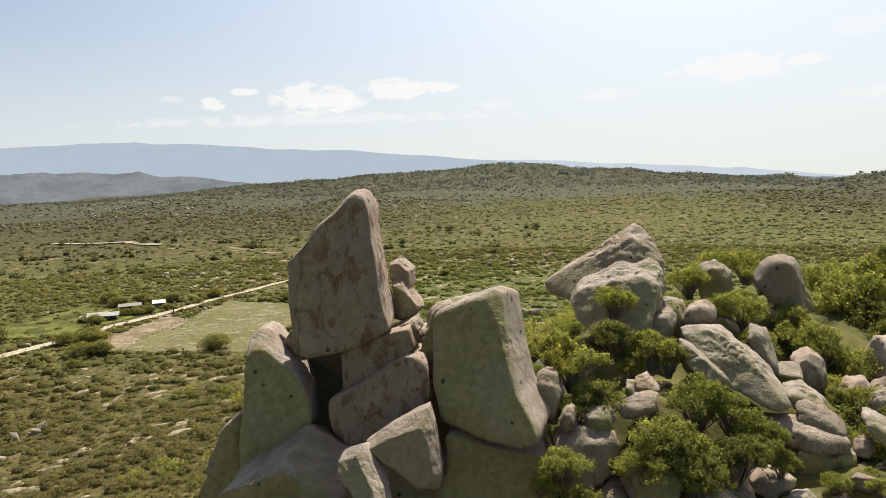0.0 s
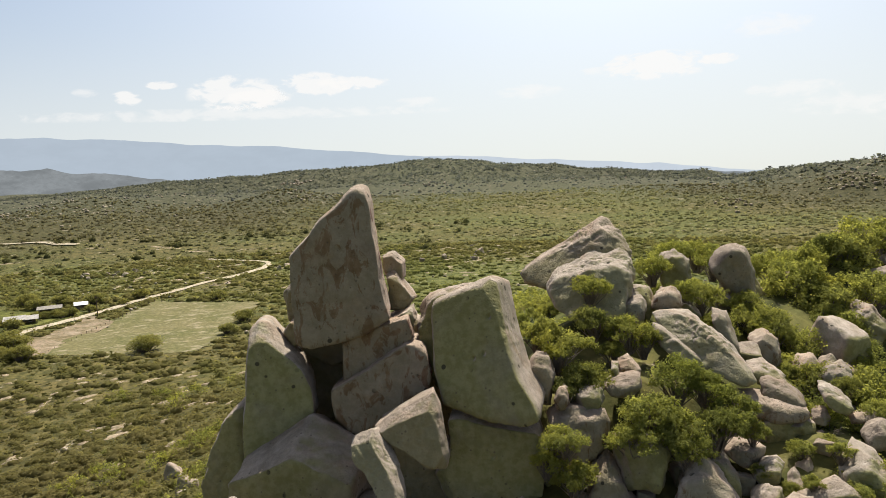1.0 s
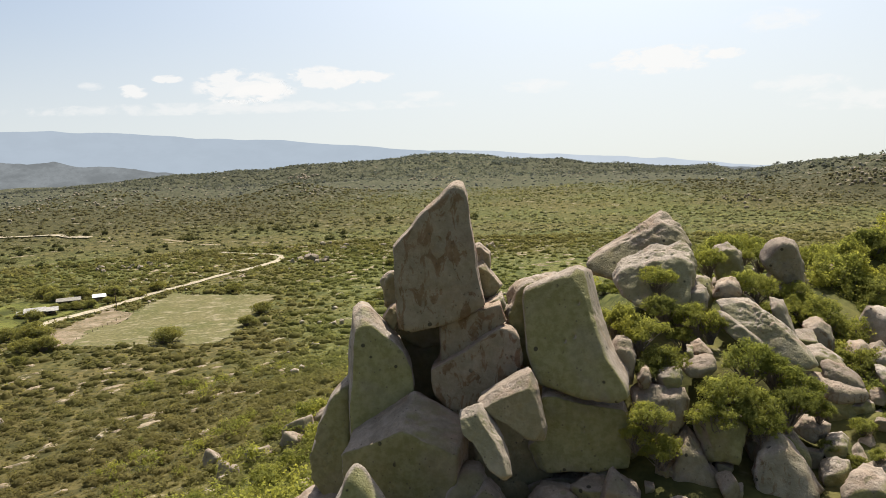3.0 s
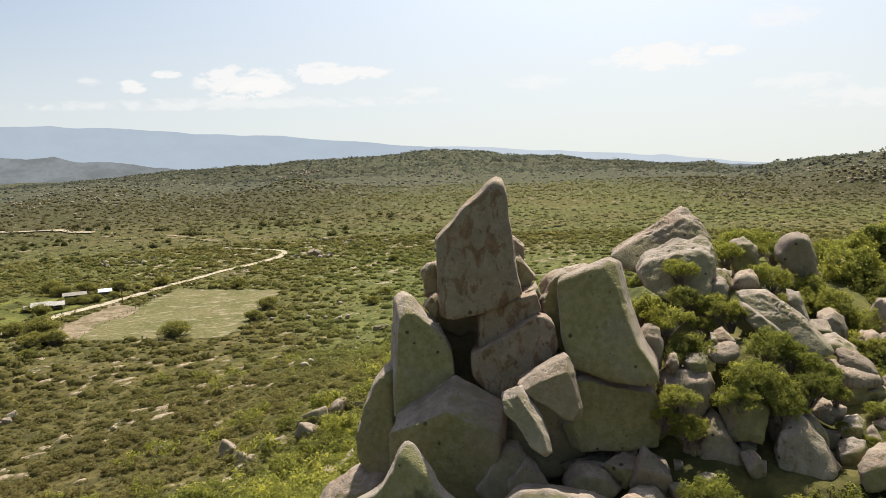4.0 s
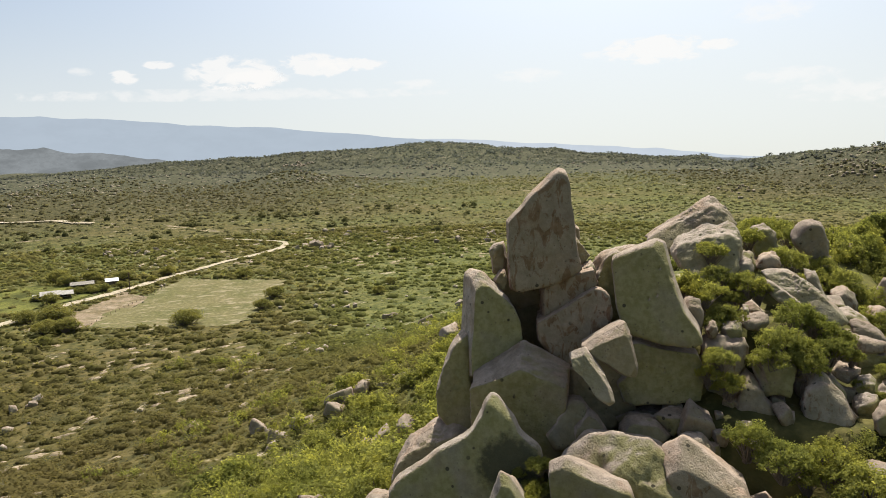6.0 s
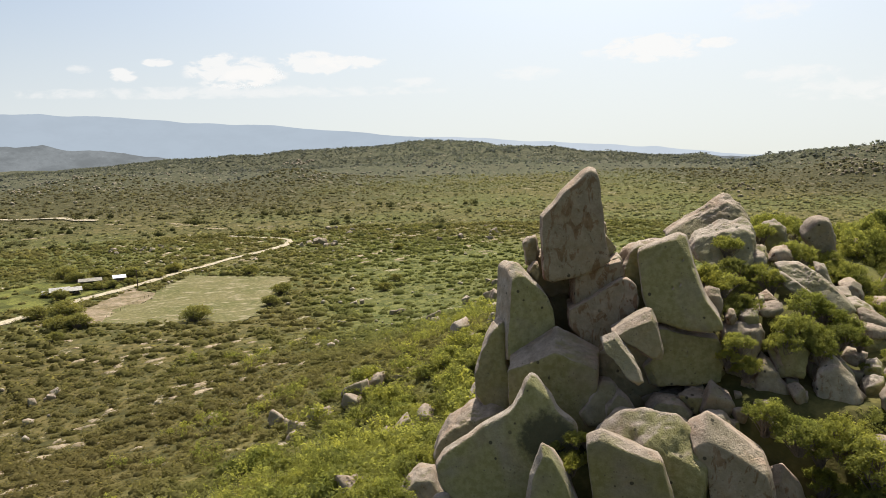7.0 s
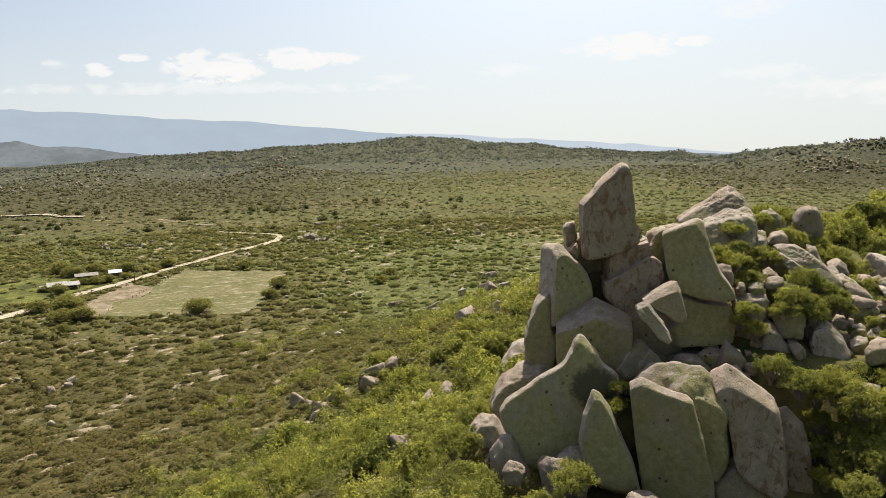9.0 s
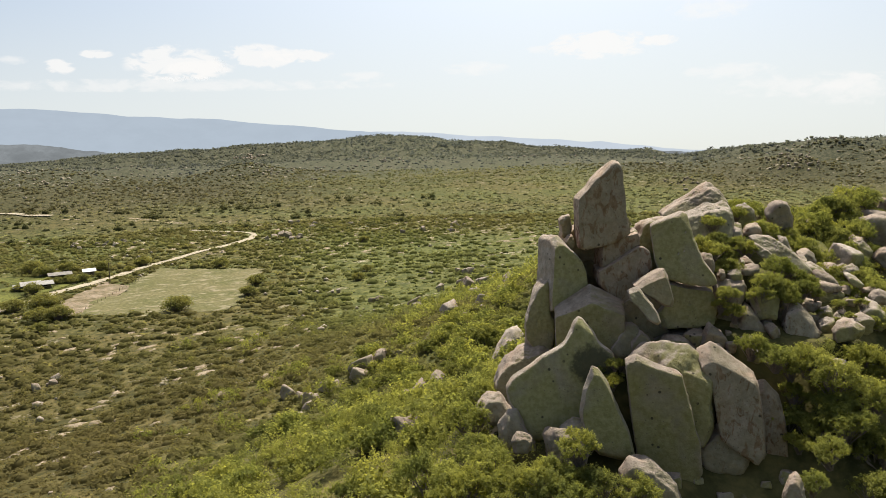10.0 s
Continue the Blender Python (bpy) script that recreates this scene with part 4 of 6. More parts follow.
boulder("ridge_rock", (11.41, 25.99, 34.83), -30, [(-0.64, 0.84), (-0.34, 0.95), (0.00, 0.71), (0.38, -0.29), (0.64, -0.95), (0.18, -0.87), (-0.36, -0.11)], 0.5, 0.9, 0.17, 0.75, 11, 4, 54, 0.15, 0.0)
boulder("ridge_rock", (13.31, 26.55, 33.82), -32, [(-0.70, 0.49), (-0.06, 0.82), (0.42, 0.38), (0.68, -0.06), (0.55, -0.82), (-0.31, -0.54)], 0.5, 1.0, 0.17, 0.75, 11, 4, 55, 0.15, 0.0)
boulder("ridge_rock", (11.69, 23.66, 33.78), -33, [(-0.74, 0.29), (-0.16, 0.44), (0.39, 0.17), (0.69, -0.08), (0.63, -0.44), (-0.14, -0.26)], 0.5, 0.9, 0.39, 0.75, 12, 4, 56, 0.15, 0.0)
boulder("ridge_rock", (11.79, 22.56, 33.37), -34, [(-0.93, 0.45), (-0.63, 0.56), (-0.06, 0.40), (0.49, 0.06), (0.93, -0.35), (0.68, -0.56), (-0.23, -0.38), (-0.80, 0.00)], 0.4, 0.8, 0.44, 0.75, 12, 4, 57, 0.15, 0.0)
boulder("ridge_rock", (11.15, 22.23, 33.05), -33, [(-1.45, 0.43), (-0.44, 0.40), (0.84, 0.09), (1.45, -0.15), (1.11, -0.43), (-0.23, -0.40), (-1.17, -0.16)], 0.4, 0.8, 0.39, 0.75, 12, 4, 58, 0.15, 0.0)
boulder("ridge_rock", (11.87, 21.83, 32.39), -35, [(-0.60, -0.21), (-0.33, 0.33), (0.21, 0.42), (0.60, 0.16), (0.50, -0.21), (-0.12, -0.42)], 0.4, 0.7, 0.17, 0.75, 12, 4, 59, 0.15, 0.0)
boulder("ridge_rock", (12.84, 22.02, 32.67), -36, [(-0.31, 0.20), (0.13, 0.25), (0.31, -0.00), (0.23, -0.25), (-0.21, -0.20)], 0.3, 0.5, 0.17, 0.75, 12, 4, 60, 0.15, 0.0)
boulder("ridge_rock", (9.34, 20.63, 32.21), -32, [(-0.73, 0.21), (-0.24, 0.42), (0.28, 0.33), (0.71, 0.19), (0.63, -0.13), (0.21, -0.42), (-0.31, -0.23)], 0.4, 0.7, 0.28, 0.75, 12, 4, 61, 0.15, 0.0)
boulder("ridge_rock", (9.72, 19.83, 31.85), -33, [(-0.48, -0.04), (-0.24, 0.36), (0.26, 0.49), (0.48, 0.21), (0.41, -0.26), (-0.10, -0.49)], 0.4, 0.7, 0.06, 0.75, 16, 4, 62, 0.15, 0.0)
boulder("ridge_rock", (11.89, 21.37, 31.20), -36, [(-1.10, 0.28), (-0.40, 0.87), (0.46, 1.22), (0.85, 0.86), (1.10, -0.41), (0.71, -1.22), (-0.52, -0.87)], 0.5, 1.2, 0.28, 0.8, 12, 4, 63, 0.15, 0.0)
boulder("ridge_rock", (7.07, 18.56, 31.64), -30, [(-0.98, 0.78), (-0.74, 1.13), (-0.14, 1.32), (0.28, 1.02), (0.70, 0.33), (1.15, -0.34), (0.69, -1.06), (-0.90, -1.32)], 0.6, 1.2, 0.25, 0.75, 15, 4, 64, 0.15, 0.0)
boulder("ridge_rock", (7.84, 20.06, 31.87), -30, [(-1.14, 0.80), (-0.44, 0.97), (0.43, 0.58), (1.04, -0.07), (1.15, -0.73), (0.62, -0.97), (-0.93, -0.49)], 0.5, 1.0, 0.33, 0.8, 12, 4, 65, 0.15, 0.0)
boulder("ridge_rock", (4.64, 19.26, 31.69), -23, [(-0.98, 0.44), (-0.76, 0.99), (-0.38, 1.30), (0.08, 0.89), (0.42, 0.22), (0.98, -0.59), (0.73, -1.30), (-0.80, -1.30)], 0.6, 1.2, 0.17, 0.75, 12, 4, 66, 0.15, 0.0)
boulder("ridge_rock", (5.57, 19.81, 32.18), -25, [(-0.40, -0.36), (-0.23, 0.17), (0.11, 0.42), (0.39, 0.27), (0.33, -0.23), (-0.12, -0.42)], 0.4, 0.6, 0.11, 0.75, 11, 4, 67, 0.15, 0.0)
boulder("ridge_rock", (9.07, 18.78, 31.28), -33, [(-0.51, -0.06), (-0.44, 0.36), (-0.05, 0.61), (0.44, 0.65), (0.51, 0.12), (0.25, -0.53), (-0.42, -0.65)], 0.5, 0.8, 0.06, 0.75, 11, 4, 68, 0.15, 0.0)
boulder("ridge_rock", (10.50, 19.60, 31.43), -35, [(-0.32, 0.29), (-0.10, 0.55), (0.30, 0.06), (0.26, -0.54), (-0.16, -0.55)], 0.4, 0.7, 0.11, 0.75, 11, 4, 69, 0.15, 0.0)
boulder("ridge_rock", (11.36, 20.21, 31.47), -36, [(-0.44, 0.30), (-0.03, 0.50), (0.44, -0.09), (0.29, -0.50), (-0.25, -0.44)], 0.4, 0.7, 0.11, 0.75, 12, 4, 70, 0.15, 0.0)
boulder("ridge_rock", (8.97, 17.00, 31.63), -34, [(-0.80, -0.03), (-0.56, 0.38), (-0.25, 0.63), (0.37, 0.63), (0.80, 0.21), (0.63, -0.40), (-0.53, -0.63)], 0.6, 1.0, 0.19, 0.75, 16, 4, 71, 0.15, 0.0)
boulder("ridge_rock", (10.99, 18.91, 31.48), -37, [(-0.48, -0.10), (0.09, 0.32), (0.48, 0.25), (0.34, -0.17), (-0.33, -0.32)], 0.4, 0.7, 0.22, 0.75, 12, 4, 72, 0.15, 0.0)
boulder("ridge_rock", (3.46, 20.80, 34.44), -20, [(-0.28, -0.03), (-0.11, 0.34), (0.16, 0.37), (0.28, -0.01), (0.15, -0.35), (-0.17, -0.37)], 0.4, 0.6, 0.06, 0.75, 11, 4, 73, 0.15, 0.0)
boulder("ridge_rock", (4.42, 21.00, 34.27), -22, [(-0.45, 0.06), (-0.22, 0.36), (0.34, 0.42), (0.45, -0.05), (0.19, -0.42), (-0.28, -0.37)], 0.4, 0.7, 0.06, 0.75, 11, 4, 74, 0.15, 0.0)
boulder("ridge_rock", (5.61, 21.31, 34.48), -24, [(-0.65, 0.06), (-0.21, 0.28), (0.52, 0.32), (0.65, -0.03), (0.25, -0.32), (-0.42, -0.27)], 0.4, 0.8, 0.33, 0.75, 14, 4, 75, 0.15, 0.0)
boulder("ridge_rock", (6.25, 22.48, 34.77), -24, [(-0.37, 0.21), (-0.09, 0.34), (0.37, -0.11), (0.09, -0.34), (-0.26, -0.16)], 0.4, 0.6, 0.17, 0.75, 11, 4, 76, 0.15, 0.0)
boulder("ridge_rock", (5.60, 22.00, 34.79), -23, [(-0.15, 0.32), (0.11, 0.29), (0.15, -0.27), (-0.11, -0.32)], 0.3, 0.5, 0.06, 0.75, 10, 4, 77, 0.15, 0.0)
boulder("ridge_rock", (2.99, 21.61, 34.79), -20, [(-0.47, 0.54), (-0.20, 0.97), (0.23, 0.91), (0.47, 0.22), (0.35, -0.76), (-0.07, -0.97), (-0.44, -0.20)], 0.5, 1.0, 0.06, 0.75, 11, 4, 78, 0.15, 0.0)
boulder("ridge_rock", (3.94, 20.54, 33.22), -21, [(-1.03, 0.76), (-0.21, 0.98), (0.69, 0.84), (1.03, -0.21), (-0.04, -0.98), (-0.94, -0.32)], 0.5, 1.0, 0.22, 0.75, 11, 4, 79, 0.15, 0.0)
boulder("ridge_rock", (5.57, 19.52, 32.75), -26, [(-0.88, 0.60), (0.15, 0.86), (0.82, 0.31), (0.66, -0.73), (-0.52, -0.86)], 0.5, 1.0, 0.22, 0.75, 11, 4, 80, 0.15, 0.0)
boulder("ridge_rock", (15.65, 24.97, 32.80), -37, [(-0.77, -0.04), (-0.54, 0.42), (0.04, 0.64), (0.64, 0.23), (0.77, -0.64), (-0.51, -0.58)], 0.5, 1.0, 0.17, 0.75, 13, 4, 81, 0.15, 0.0)
boulder("ridge_rock", (14.85, 24.00, 32.37), -37, [(-0.63, 0.37), (-0.39, 0.52), (0.33, 0.06), (0.63, -0.51), (-0.02, -0.52)], 0.4, 0.8, 0.33, 0.75, 13, 4, 82, 0.15, 0.0)
boulder("ridge_rock", (14.70, 23.01, 32.17), -38, [(-0.50, -0.01), (0.04, 0.26), (0.50, 0.20), (0.33, -0.18), (-0.26, -0.26)], 0.3, 0.6, 0.33, 0.75, 13, 4, 83, 0.15, 0.0)
boulder("ridge_rock", (16.10, 26.51, 32.59), -36, [(-0.47, 0.53), (0.09, 0.78), (0.46, 0.19), (0.35, -0.78), (-0.35, -0.62)], 0.5, 1.0, 0.11, 0.75, 11, 4, 84, 0.15, 0.0)
boulder("ridge_rock", (14.72, 26.04, 32.78), -35, [(-0.71, 0.45), (0.22, 0.94), (0.69, 0.24), (0.56, -0.94), (-0.46, -0.83)], 0.6, 1.2, 0.11, 0.75, 11, 4, 85, 0.15, 0.0)
boulder("ridge_rock", (12.41, 19.01, 31.76), -36, [(-0.69, 0.50), (-0.46, 0.94), (0.13, 0.75), (0.53, 0.19), (0.88, -0.40), (0.47, -0.94), (-0.70, -0.86)], 0.6, 1.2, 0.28, 0.75, 14, 4, 86, 0.15, 0.0)
boulder("ridge_rock", (14.01, 20.53, 32.42), -36, [(-0.65, 0.12), (-0.03, 0.48), (0.55, 0.21), (0.64, -0.41), (-0.28, -0.48)], 0.5, 1.0, 0.22, 0.75, 12, 4, 87, 0.15, 0.0)
boulder("ridge_rock", (14.05, 21.50, 32.71), -35, [(-0.47, -0.02), (0.05, 0.19), (0.47, 0.21), (0.30, -0.05), (-0.35, -0.21)], 0.3, 0.6, 0.33, 0.75, 12, 4, 88, 0.15, 0.0)
boulder("ridge_rock", (13.38, 22.00, 33.23), -33, [(-0.60, 0.43), (-0.36, 0.49), (0.22, 0.16), (0.60, -0.24), (0.40, -0.49), (-0.19, -0.21)], 0.4, 0.7, 0.33, 0.75, 14, 4, 89, 0.15, 0.0)
boulder("ridge_rock", (14.70, 24.04, 33.35), -34, [(-0.67, -0.07), (-0.31, 0.38), (0.27, 0.54), (0.64, 0.07), (0.58, -0.54), (-0.10, -0.52)], 0.5, 0.9, 0.17, 0.75, 13, 4, 90, 0.15, 0.0)
boulder("ridge_rock", (20.15, 30.00, 33.81), -35, [(-0.80, 0.31), (-0.36, 0.85), (0.34, 0.77), (0.80, 0.05), (0.56, -0.85), (-0.54, -0.83)], 0.6, 1.0, 0.11, 0.75, 12, 4, 91, 0.15, 0.0)
boulder("overhang", (25.50, 32.99, 34.16), -42, [(-2.53, 1.15), (-1.23, 1.53), (0.90, 1.47), (2.47, 0.35), (2.23, -1.53), (-0.47, -1.47), (-1.92, -0.59)], 0.8, 2.5, -0.2, 0.8, 14, 5, 92, 0, 0.0)
boulder("ridge_rock", (26.23, 34.56, 35.48), -41, [(-2.22, 0.27), (-0.99, 0.40), (1.42, -0.02), (2.22, -0.40), (-0.14, -0.40)], 0.6, 1.5, 0.17, 0.85, 16, 4, 93, 0.15, 0.0)
boulder("ridge_rock", (29.40, 37.07, 35.82), -42, [(-1.56, -0.34), (-0.98, 0.65), (0.67, 0.89), (1.56, -0.14), (0.78, -0.89)], 0.6, 1.2, 0.11, 0.8, 12, 4, 94, 0.15, 0.0)
boulder("ridge_rock", (19.89, 29.44, 33.51), -40, [(-0.87, 0.27), (-0.46, 0.92), (0.21, 0.83), (0.87, 0.03), (0.38, -0.92), (-0.62, -0.77)], 0.5, 0.9, 0.11, 0.8, 12, 4, 95, 0.15, 0.0)
boulder("ridge_rock", (22.03, 28.96, 32.99), -42, [(-1.30, 0.07), (-0.72, 0.74), (0.54, 0.82), (1.30, -0.17), (-0.08, -0.82)], 0.5, 0.9, 0.11, 0.8, 12, 4, 96, 0.15, 0.0)


# ---- foliage ----
def leaf_cloud(rng, count, lobes, leaf, up=0.9, ruffle=0.4, loose=0.0, spray=0):
    """Small leaves over the shells of several lobes (centre, radii), singly or along twigs of so many leaves each."""
    c = np.array([q[0] for q in lobes])
    r = np.array([q[1] for q in lobes])
    twigs = count // spray if spray else count
    pick = rng.choice(len(lobes), twigs, p=(r.prod(1) ** 0.67) / (r.prod(1) ** 0.67).sum())
    d = rng.normal(size=(twigs, 3))
    d /= np.linalg.norm(d, axis=1)[:, None]
    d[:, 2] = np.where(d[:, 2] < -0.2, -d[:, 2], d[:, 2])
    p = c[pick] + d * r[pick] * (rng.uniform(0.45, 1.0, twigs) ** 0.5)[:, None]
    if spray:
        way = d * 0.8 + rng.normal(size=d.shape) * 0.35 + np.array([0, 0, 0.45])
        way /= np.linalg.norm(way, axis=1)[:, None]
        span = leaf * rng.uniform(2.5, 6.0, twigs)
        p, d, way, span = (np.repeat(q, spray, 0) for q in (p, d, way, span))
        count = len(p)
        p = p + way * (span * rng.uniform(0, 1, count))[:, None]
    p += rng.normal(size=p.shape) * (leaf * 0.6 + loose)
    n = d * (1.2 - up * 0.67) + rng.normal(size=(count, 3)) * ruffle + np.array([0, 0, up])
    n /= np.linalg.norm(n, axis=1)[:, None]
    t = np.cross(n, rng.normal(size=(count, 3)))
    t /= np.linalg.norm(t, axis=1)[:, None]
    b = np.cross(n, t)
    s = leaf * rng.uniform(0.6, 1.35, count)[:, None]
    v = np.stack([p - t * s, p + t * s * 0.6 - b * s * 0.7, p + t * s * 0.6 + b * s * 0.7], 1)
    return v.reshape(-1, 3), np.arange(count * 3).reshape(-1, 3)


def lobes_of(rng, n, radius, tall, plump=(0.17, 0.36)):
    """Lobes of a crown that reaches down to the ground at its rim."""
    out = []
    for k in range(n):
        a, q = rng.uniform(0, 6.283), radius * rng.uniform(0.0, 0.8) ** 0.6 * 0.85
        s = radius * rng.uniform(*plump)
        top = tall * (1 - 0.55 * (q / radius) ** 2)
        out.append((np.array([q * math.cos(a), q * math.sin(a), top * rng.uniform(0.35, 0.85)]), np.array([s, s, s * rng.uniform(0.6, 0.95)])))
    return out


def stems(bm, rng, lobes, thick):
    for c, r in lobes:
        a, b = Vector((rng.uniform(-0.1, 0.1), rng.uniform(-0.1, 0.1), -0.3)), Vector(c)
        bend = a.lerp(b, 0.5) + Vector((rng.uniform(-0.15, 0.15), rng.uniform(-0.15, 0.15), 0.1))
        prev = None
        for k, (p, w) in enumerate(((a, thick), (bend, thick * 0.7), (b, thick * 0.3))):
            ring = [bm.verts.new(p + Vector((w * math.cos(i * 2.0944), w * math.sin(i * 2.0944), 0))) for i in range(3)]
            if prev:
                for i in range(3):
                    bm.faces.new((prev[i], prev[(i + 1) % 3], ring[(i + 1) % 3], ring[i]))
            prev = ring
    return bm


def make_shrub(seed, radius, tall, count, leaf, mat, n_lobes, label):
    rng = np.random.default_rng(seed)
    lobes = lobes_of(rng, n_lobes, radius, tall, (0.09, 0.21))
    thing = new("shrub")
    part("trunk", stems(bmesh.new(), rng, lobes, 0.02 * radius + 0.01), BARK, thing)
    crown = new("crown", mesh_of("crown", *leaf_cloud(rng, count, lobes, leaf, 0.35, 0.5, 0.012, 12), mat))
    crown.parent = thing
    return tagged(thing, label, "shrub", "shrubs on the ridge")


FAR_SHRUBS = [make_shrub(60 + k, 1.0, 0.95 + 0.12 * (k % 3), 2400, 0.055, SHRUB if k != 3 else OLIVE, 26 + 2 * k, "bright green leafy shrub on the hillside") for k in range(4)]
SHRUBS = [make_shrub(40 + k, 1.0, 1.0 + 0.12 * (k % 3), 7200, 0.032, SHRUB if k != 4 else OLIVE, 34 + 4 * k, "leafy yellow-green shrub growing between granite boulders") for k in range(5)]
used = set()
shrub_rng = np.random.default_rng(5)


def shrub(x, y, z, size, tall=1.0, kinds=SHRUBS):
    k = int(shrub_rng.integers(0, len(kinds)))
    size *= 0.9 if kinds is SHRUBS and x > 2 else 1.0
    m = pose(x, y, z, *shrub_rng.uniform(-6, 6, 2), shrub_rng.uniform(0, 360))
    ob = kinds[k]
    if ob.name in used:
        ob = copy_thing(kinds[k], m)
    used.add(kinds[k].name)
    ob.matrix_world = m @ Matrix.Diagonal((size, size, size * tall, 1))


for row in (
    (6.18, 26.50, 36.29, 1.06), (5.84, 25.00, 35.29, 1.07), (6.52, 25.00, 35.08, 0.80), (3.94, 22.80, 34.94, 1.52),
    (3.34, 23.50, 35.39, 1.13), (4.59, 21.80, 34.06, 1.19), (3.78, 21.50, 33.96, 0.94), (6.98, 24.50, 34.91, 1.19),
    (7.54, 24.50, 34.61, 0.93), (6.21, 24.00, 34.47, 0.78), (7.49, 21.50, 33.87, 1.31), (8.51, 21.50, 33.57, 1.19),
    (5.96, 20.00, 33.51, 1.23), (5.36, 19.50, 32.80, 1.20), (6.63, 19.80, 32.89, 1.33), (8.09, 20.00, 32.78, 1.24),
    (9.14, 20.80, 33.14, 1.05), (6.89, 19.20, 32.57, 0.98), (9.58, 20.50, 32.65, 0.70), (3.07, 19.30, 33.20, 0.96),
    (3.32, 19.00, 32.21, 0.96), (2.58, 19.20, 32.69, 0.75),
):
    shrub(*row, 1.0)
for row in (
    (10.28, 30.50, 36.20, 1.22), (13.12, 35.00, 36.03, 1.46), (15.39, 37.00, 35.63, 1.54), (12.11, 29.50, 34.87, 1.32),
    (11.04, 29.00, 35.30, 1.08), (11.83, 27.50, 33.87, 1.34), (14.27, 29.00, 33.87, 1.41), (14.78, 28.50, 33.37, 1.48),
    (15.88, 28.50, 32.48, 1.55), (14.31, 30.00, 34.38, 1.13), (19.12, 36.00, 34.82, 1.71), (20.77, 36.00, 34.97, 1.83),
    (20.04, 33.00, 33.96, 1.77), (23.46, 37.00, 35.27, 1.96), (18.85, 30.00, 32.59, 1.80), (18.44, 31.50, 33.03, 1.53),
    (15.43, 33.50, 35.18, 1.06), (15.32, 35.00, 35.43, 1.29), (18.23, 28.00, 32.10, 1.70), (21.77, 32.00, 33.53, 2.08),
    (12.47, 23.00, 32.68, 0.64), (13.90, 25.50, 32.61, 0.85),
):
    shrub(*row, 1.0)
for row in (
    (12.47, 20.80, 31.71, 0.72), (2.79, 16.50, 30.86, 1.18), (3.62, 15.50, 30.47, 1.31), (5.47, 15.50, 30.03, 1.47),
    (6.00, 14.00, 29.38, 1.84), (7.62, 13.50, 28.43, 1.94), (5.56, 12.50, 27.75, 1.78), (7.16, 12.00, 26.14, 2.05),
    (3.51, 11.00, 27.15, 1.31), (5.07, 9.50, 25.32, 1.91), (1.15, 9.00, 26.98, 0.85), (7.30, 17.00, 29.65, 1.53),
    (-5.21, 16.20, 29.92, 0.78), (-4.95, 16.60, 30.76, 0.57), (-8.45, 12.50, 27.96, 1.21), (-9.71, 12.00, 26.95, 1.41),
    (-10.66, 12.00, 26.41, 1.57), (-7.87, 11.50, 26.43, 1.41), (-6.18, 11.00, 26.32, 1.25), (-12.23, 16.50, 26.23, 1.58),
    (-12.15, 19.50, 26.81, 1.70), (-12.27, 14.00, 26.14, 1.65),
):
    shrub(*row, 1.0)
for row in (
    (-11.85, 12.50, 25.73, 1.58), (-9.85, 10.50, 26.29, 1.51), (-13.86, 13.00, 25.79, 1.91), (-15.12, 15.00, 25.76, 2.00),
    (-10.75, 22.00, 27.30, 1.41), (25.30, 37.00, 35.05, 2.64), (22.94, 36.00, 34.32, 2.58), (18.63, 33.00, 33.78, 2.43),
    (19.11, 31.00, 32.96, 2.36), (15.84, 24.00, 31.09, 2.29), (13.39, 22.50, 31.14, 1.76), (12.87, 19.00, 30.50, 1.84),
    (10.06, 16.00, 28.84, 1.90), (6.85, 20.60, 32.69, 0.60), (7.39, 19.40, 32.00, 0.53), (9.57, 19.80, 31.65, 0.54),
    (11.29, 20.60, 31.94, 0.61), (10.16, 19.20, 31.29, 0.53), (12.00, 19.60, 32.15, 0.60), (11.59, 18.20, 31.49, 0.60),
    (14.67, 21.60, 32.50, 0.80), (10.44, 18.60, 31.80, 0.49),
):
    shrub(*row, 1.0)
for row in (
    (14.50, 23.00, 32.91, 0.74), (4.66, 15.40, 28.39, 1.17), (4.71, 13.80, 27.07, 1.49), (3.50, 13.20, 26.87, 0.97),
    (5.61, 13.60, 28.33, 1.41), (4.70, 15.80, 29.77, 1.25), (8.95, 16.00, 29.71, 1.70), (-5.59, 17.13, 30.29, 0.5),
    (-4.47, 16.88, 30.62, 0.5),
):
    shrub(*row, 1.0)



def stack_area(x, y):
    """True where the rock pile stands."""
    return (np.hypot((x + 3) / 7.5, (y - 19) / 6) < 1) | (np.hypot(x / 5, (y - 12) / 3.5) < 1) | ((x > 2) & (x < 14) & (y > 15) & (y < 31) & (y > 13 + 0.3 * x))


def scatter_slope():
    rng, n = np.random.default_rng(8), 0
    while n < 230:
        x, y = rng.uniform(-34, 30), rng.uniform(6, 80)
        z = float(height([x], [y])[0])
        if z < 10 or stack_area(x, y) or rng.uniform() > 0.35 + z / 40:
            continue
        if x > 10 and y < 12:
            continue
        if x > 4 and y < 75:
            shrub(x, y, z - 0.15, rng.uniform(1.0, 1.9), rng.uniform(0.75, 1.05))
        else:
            shrub(x, y, z - 0.15, rng.uniform(1.2, 2.8), rng.uniform(0.75, 1.05), FAR_SHRUBS)
        n += 1


scatter_slope()


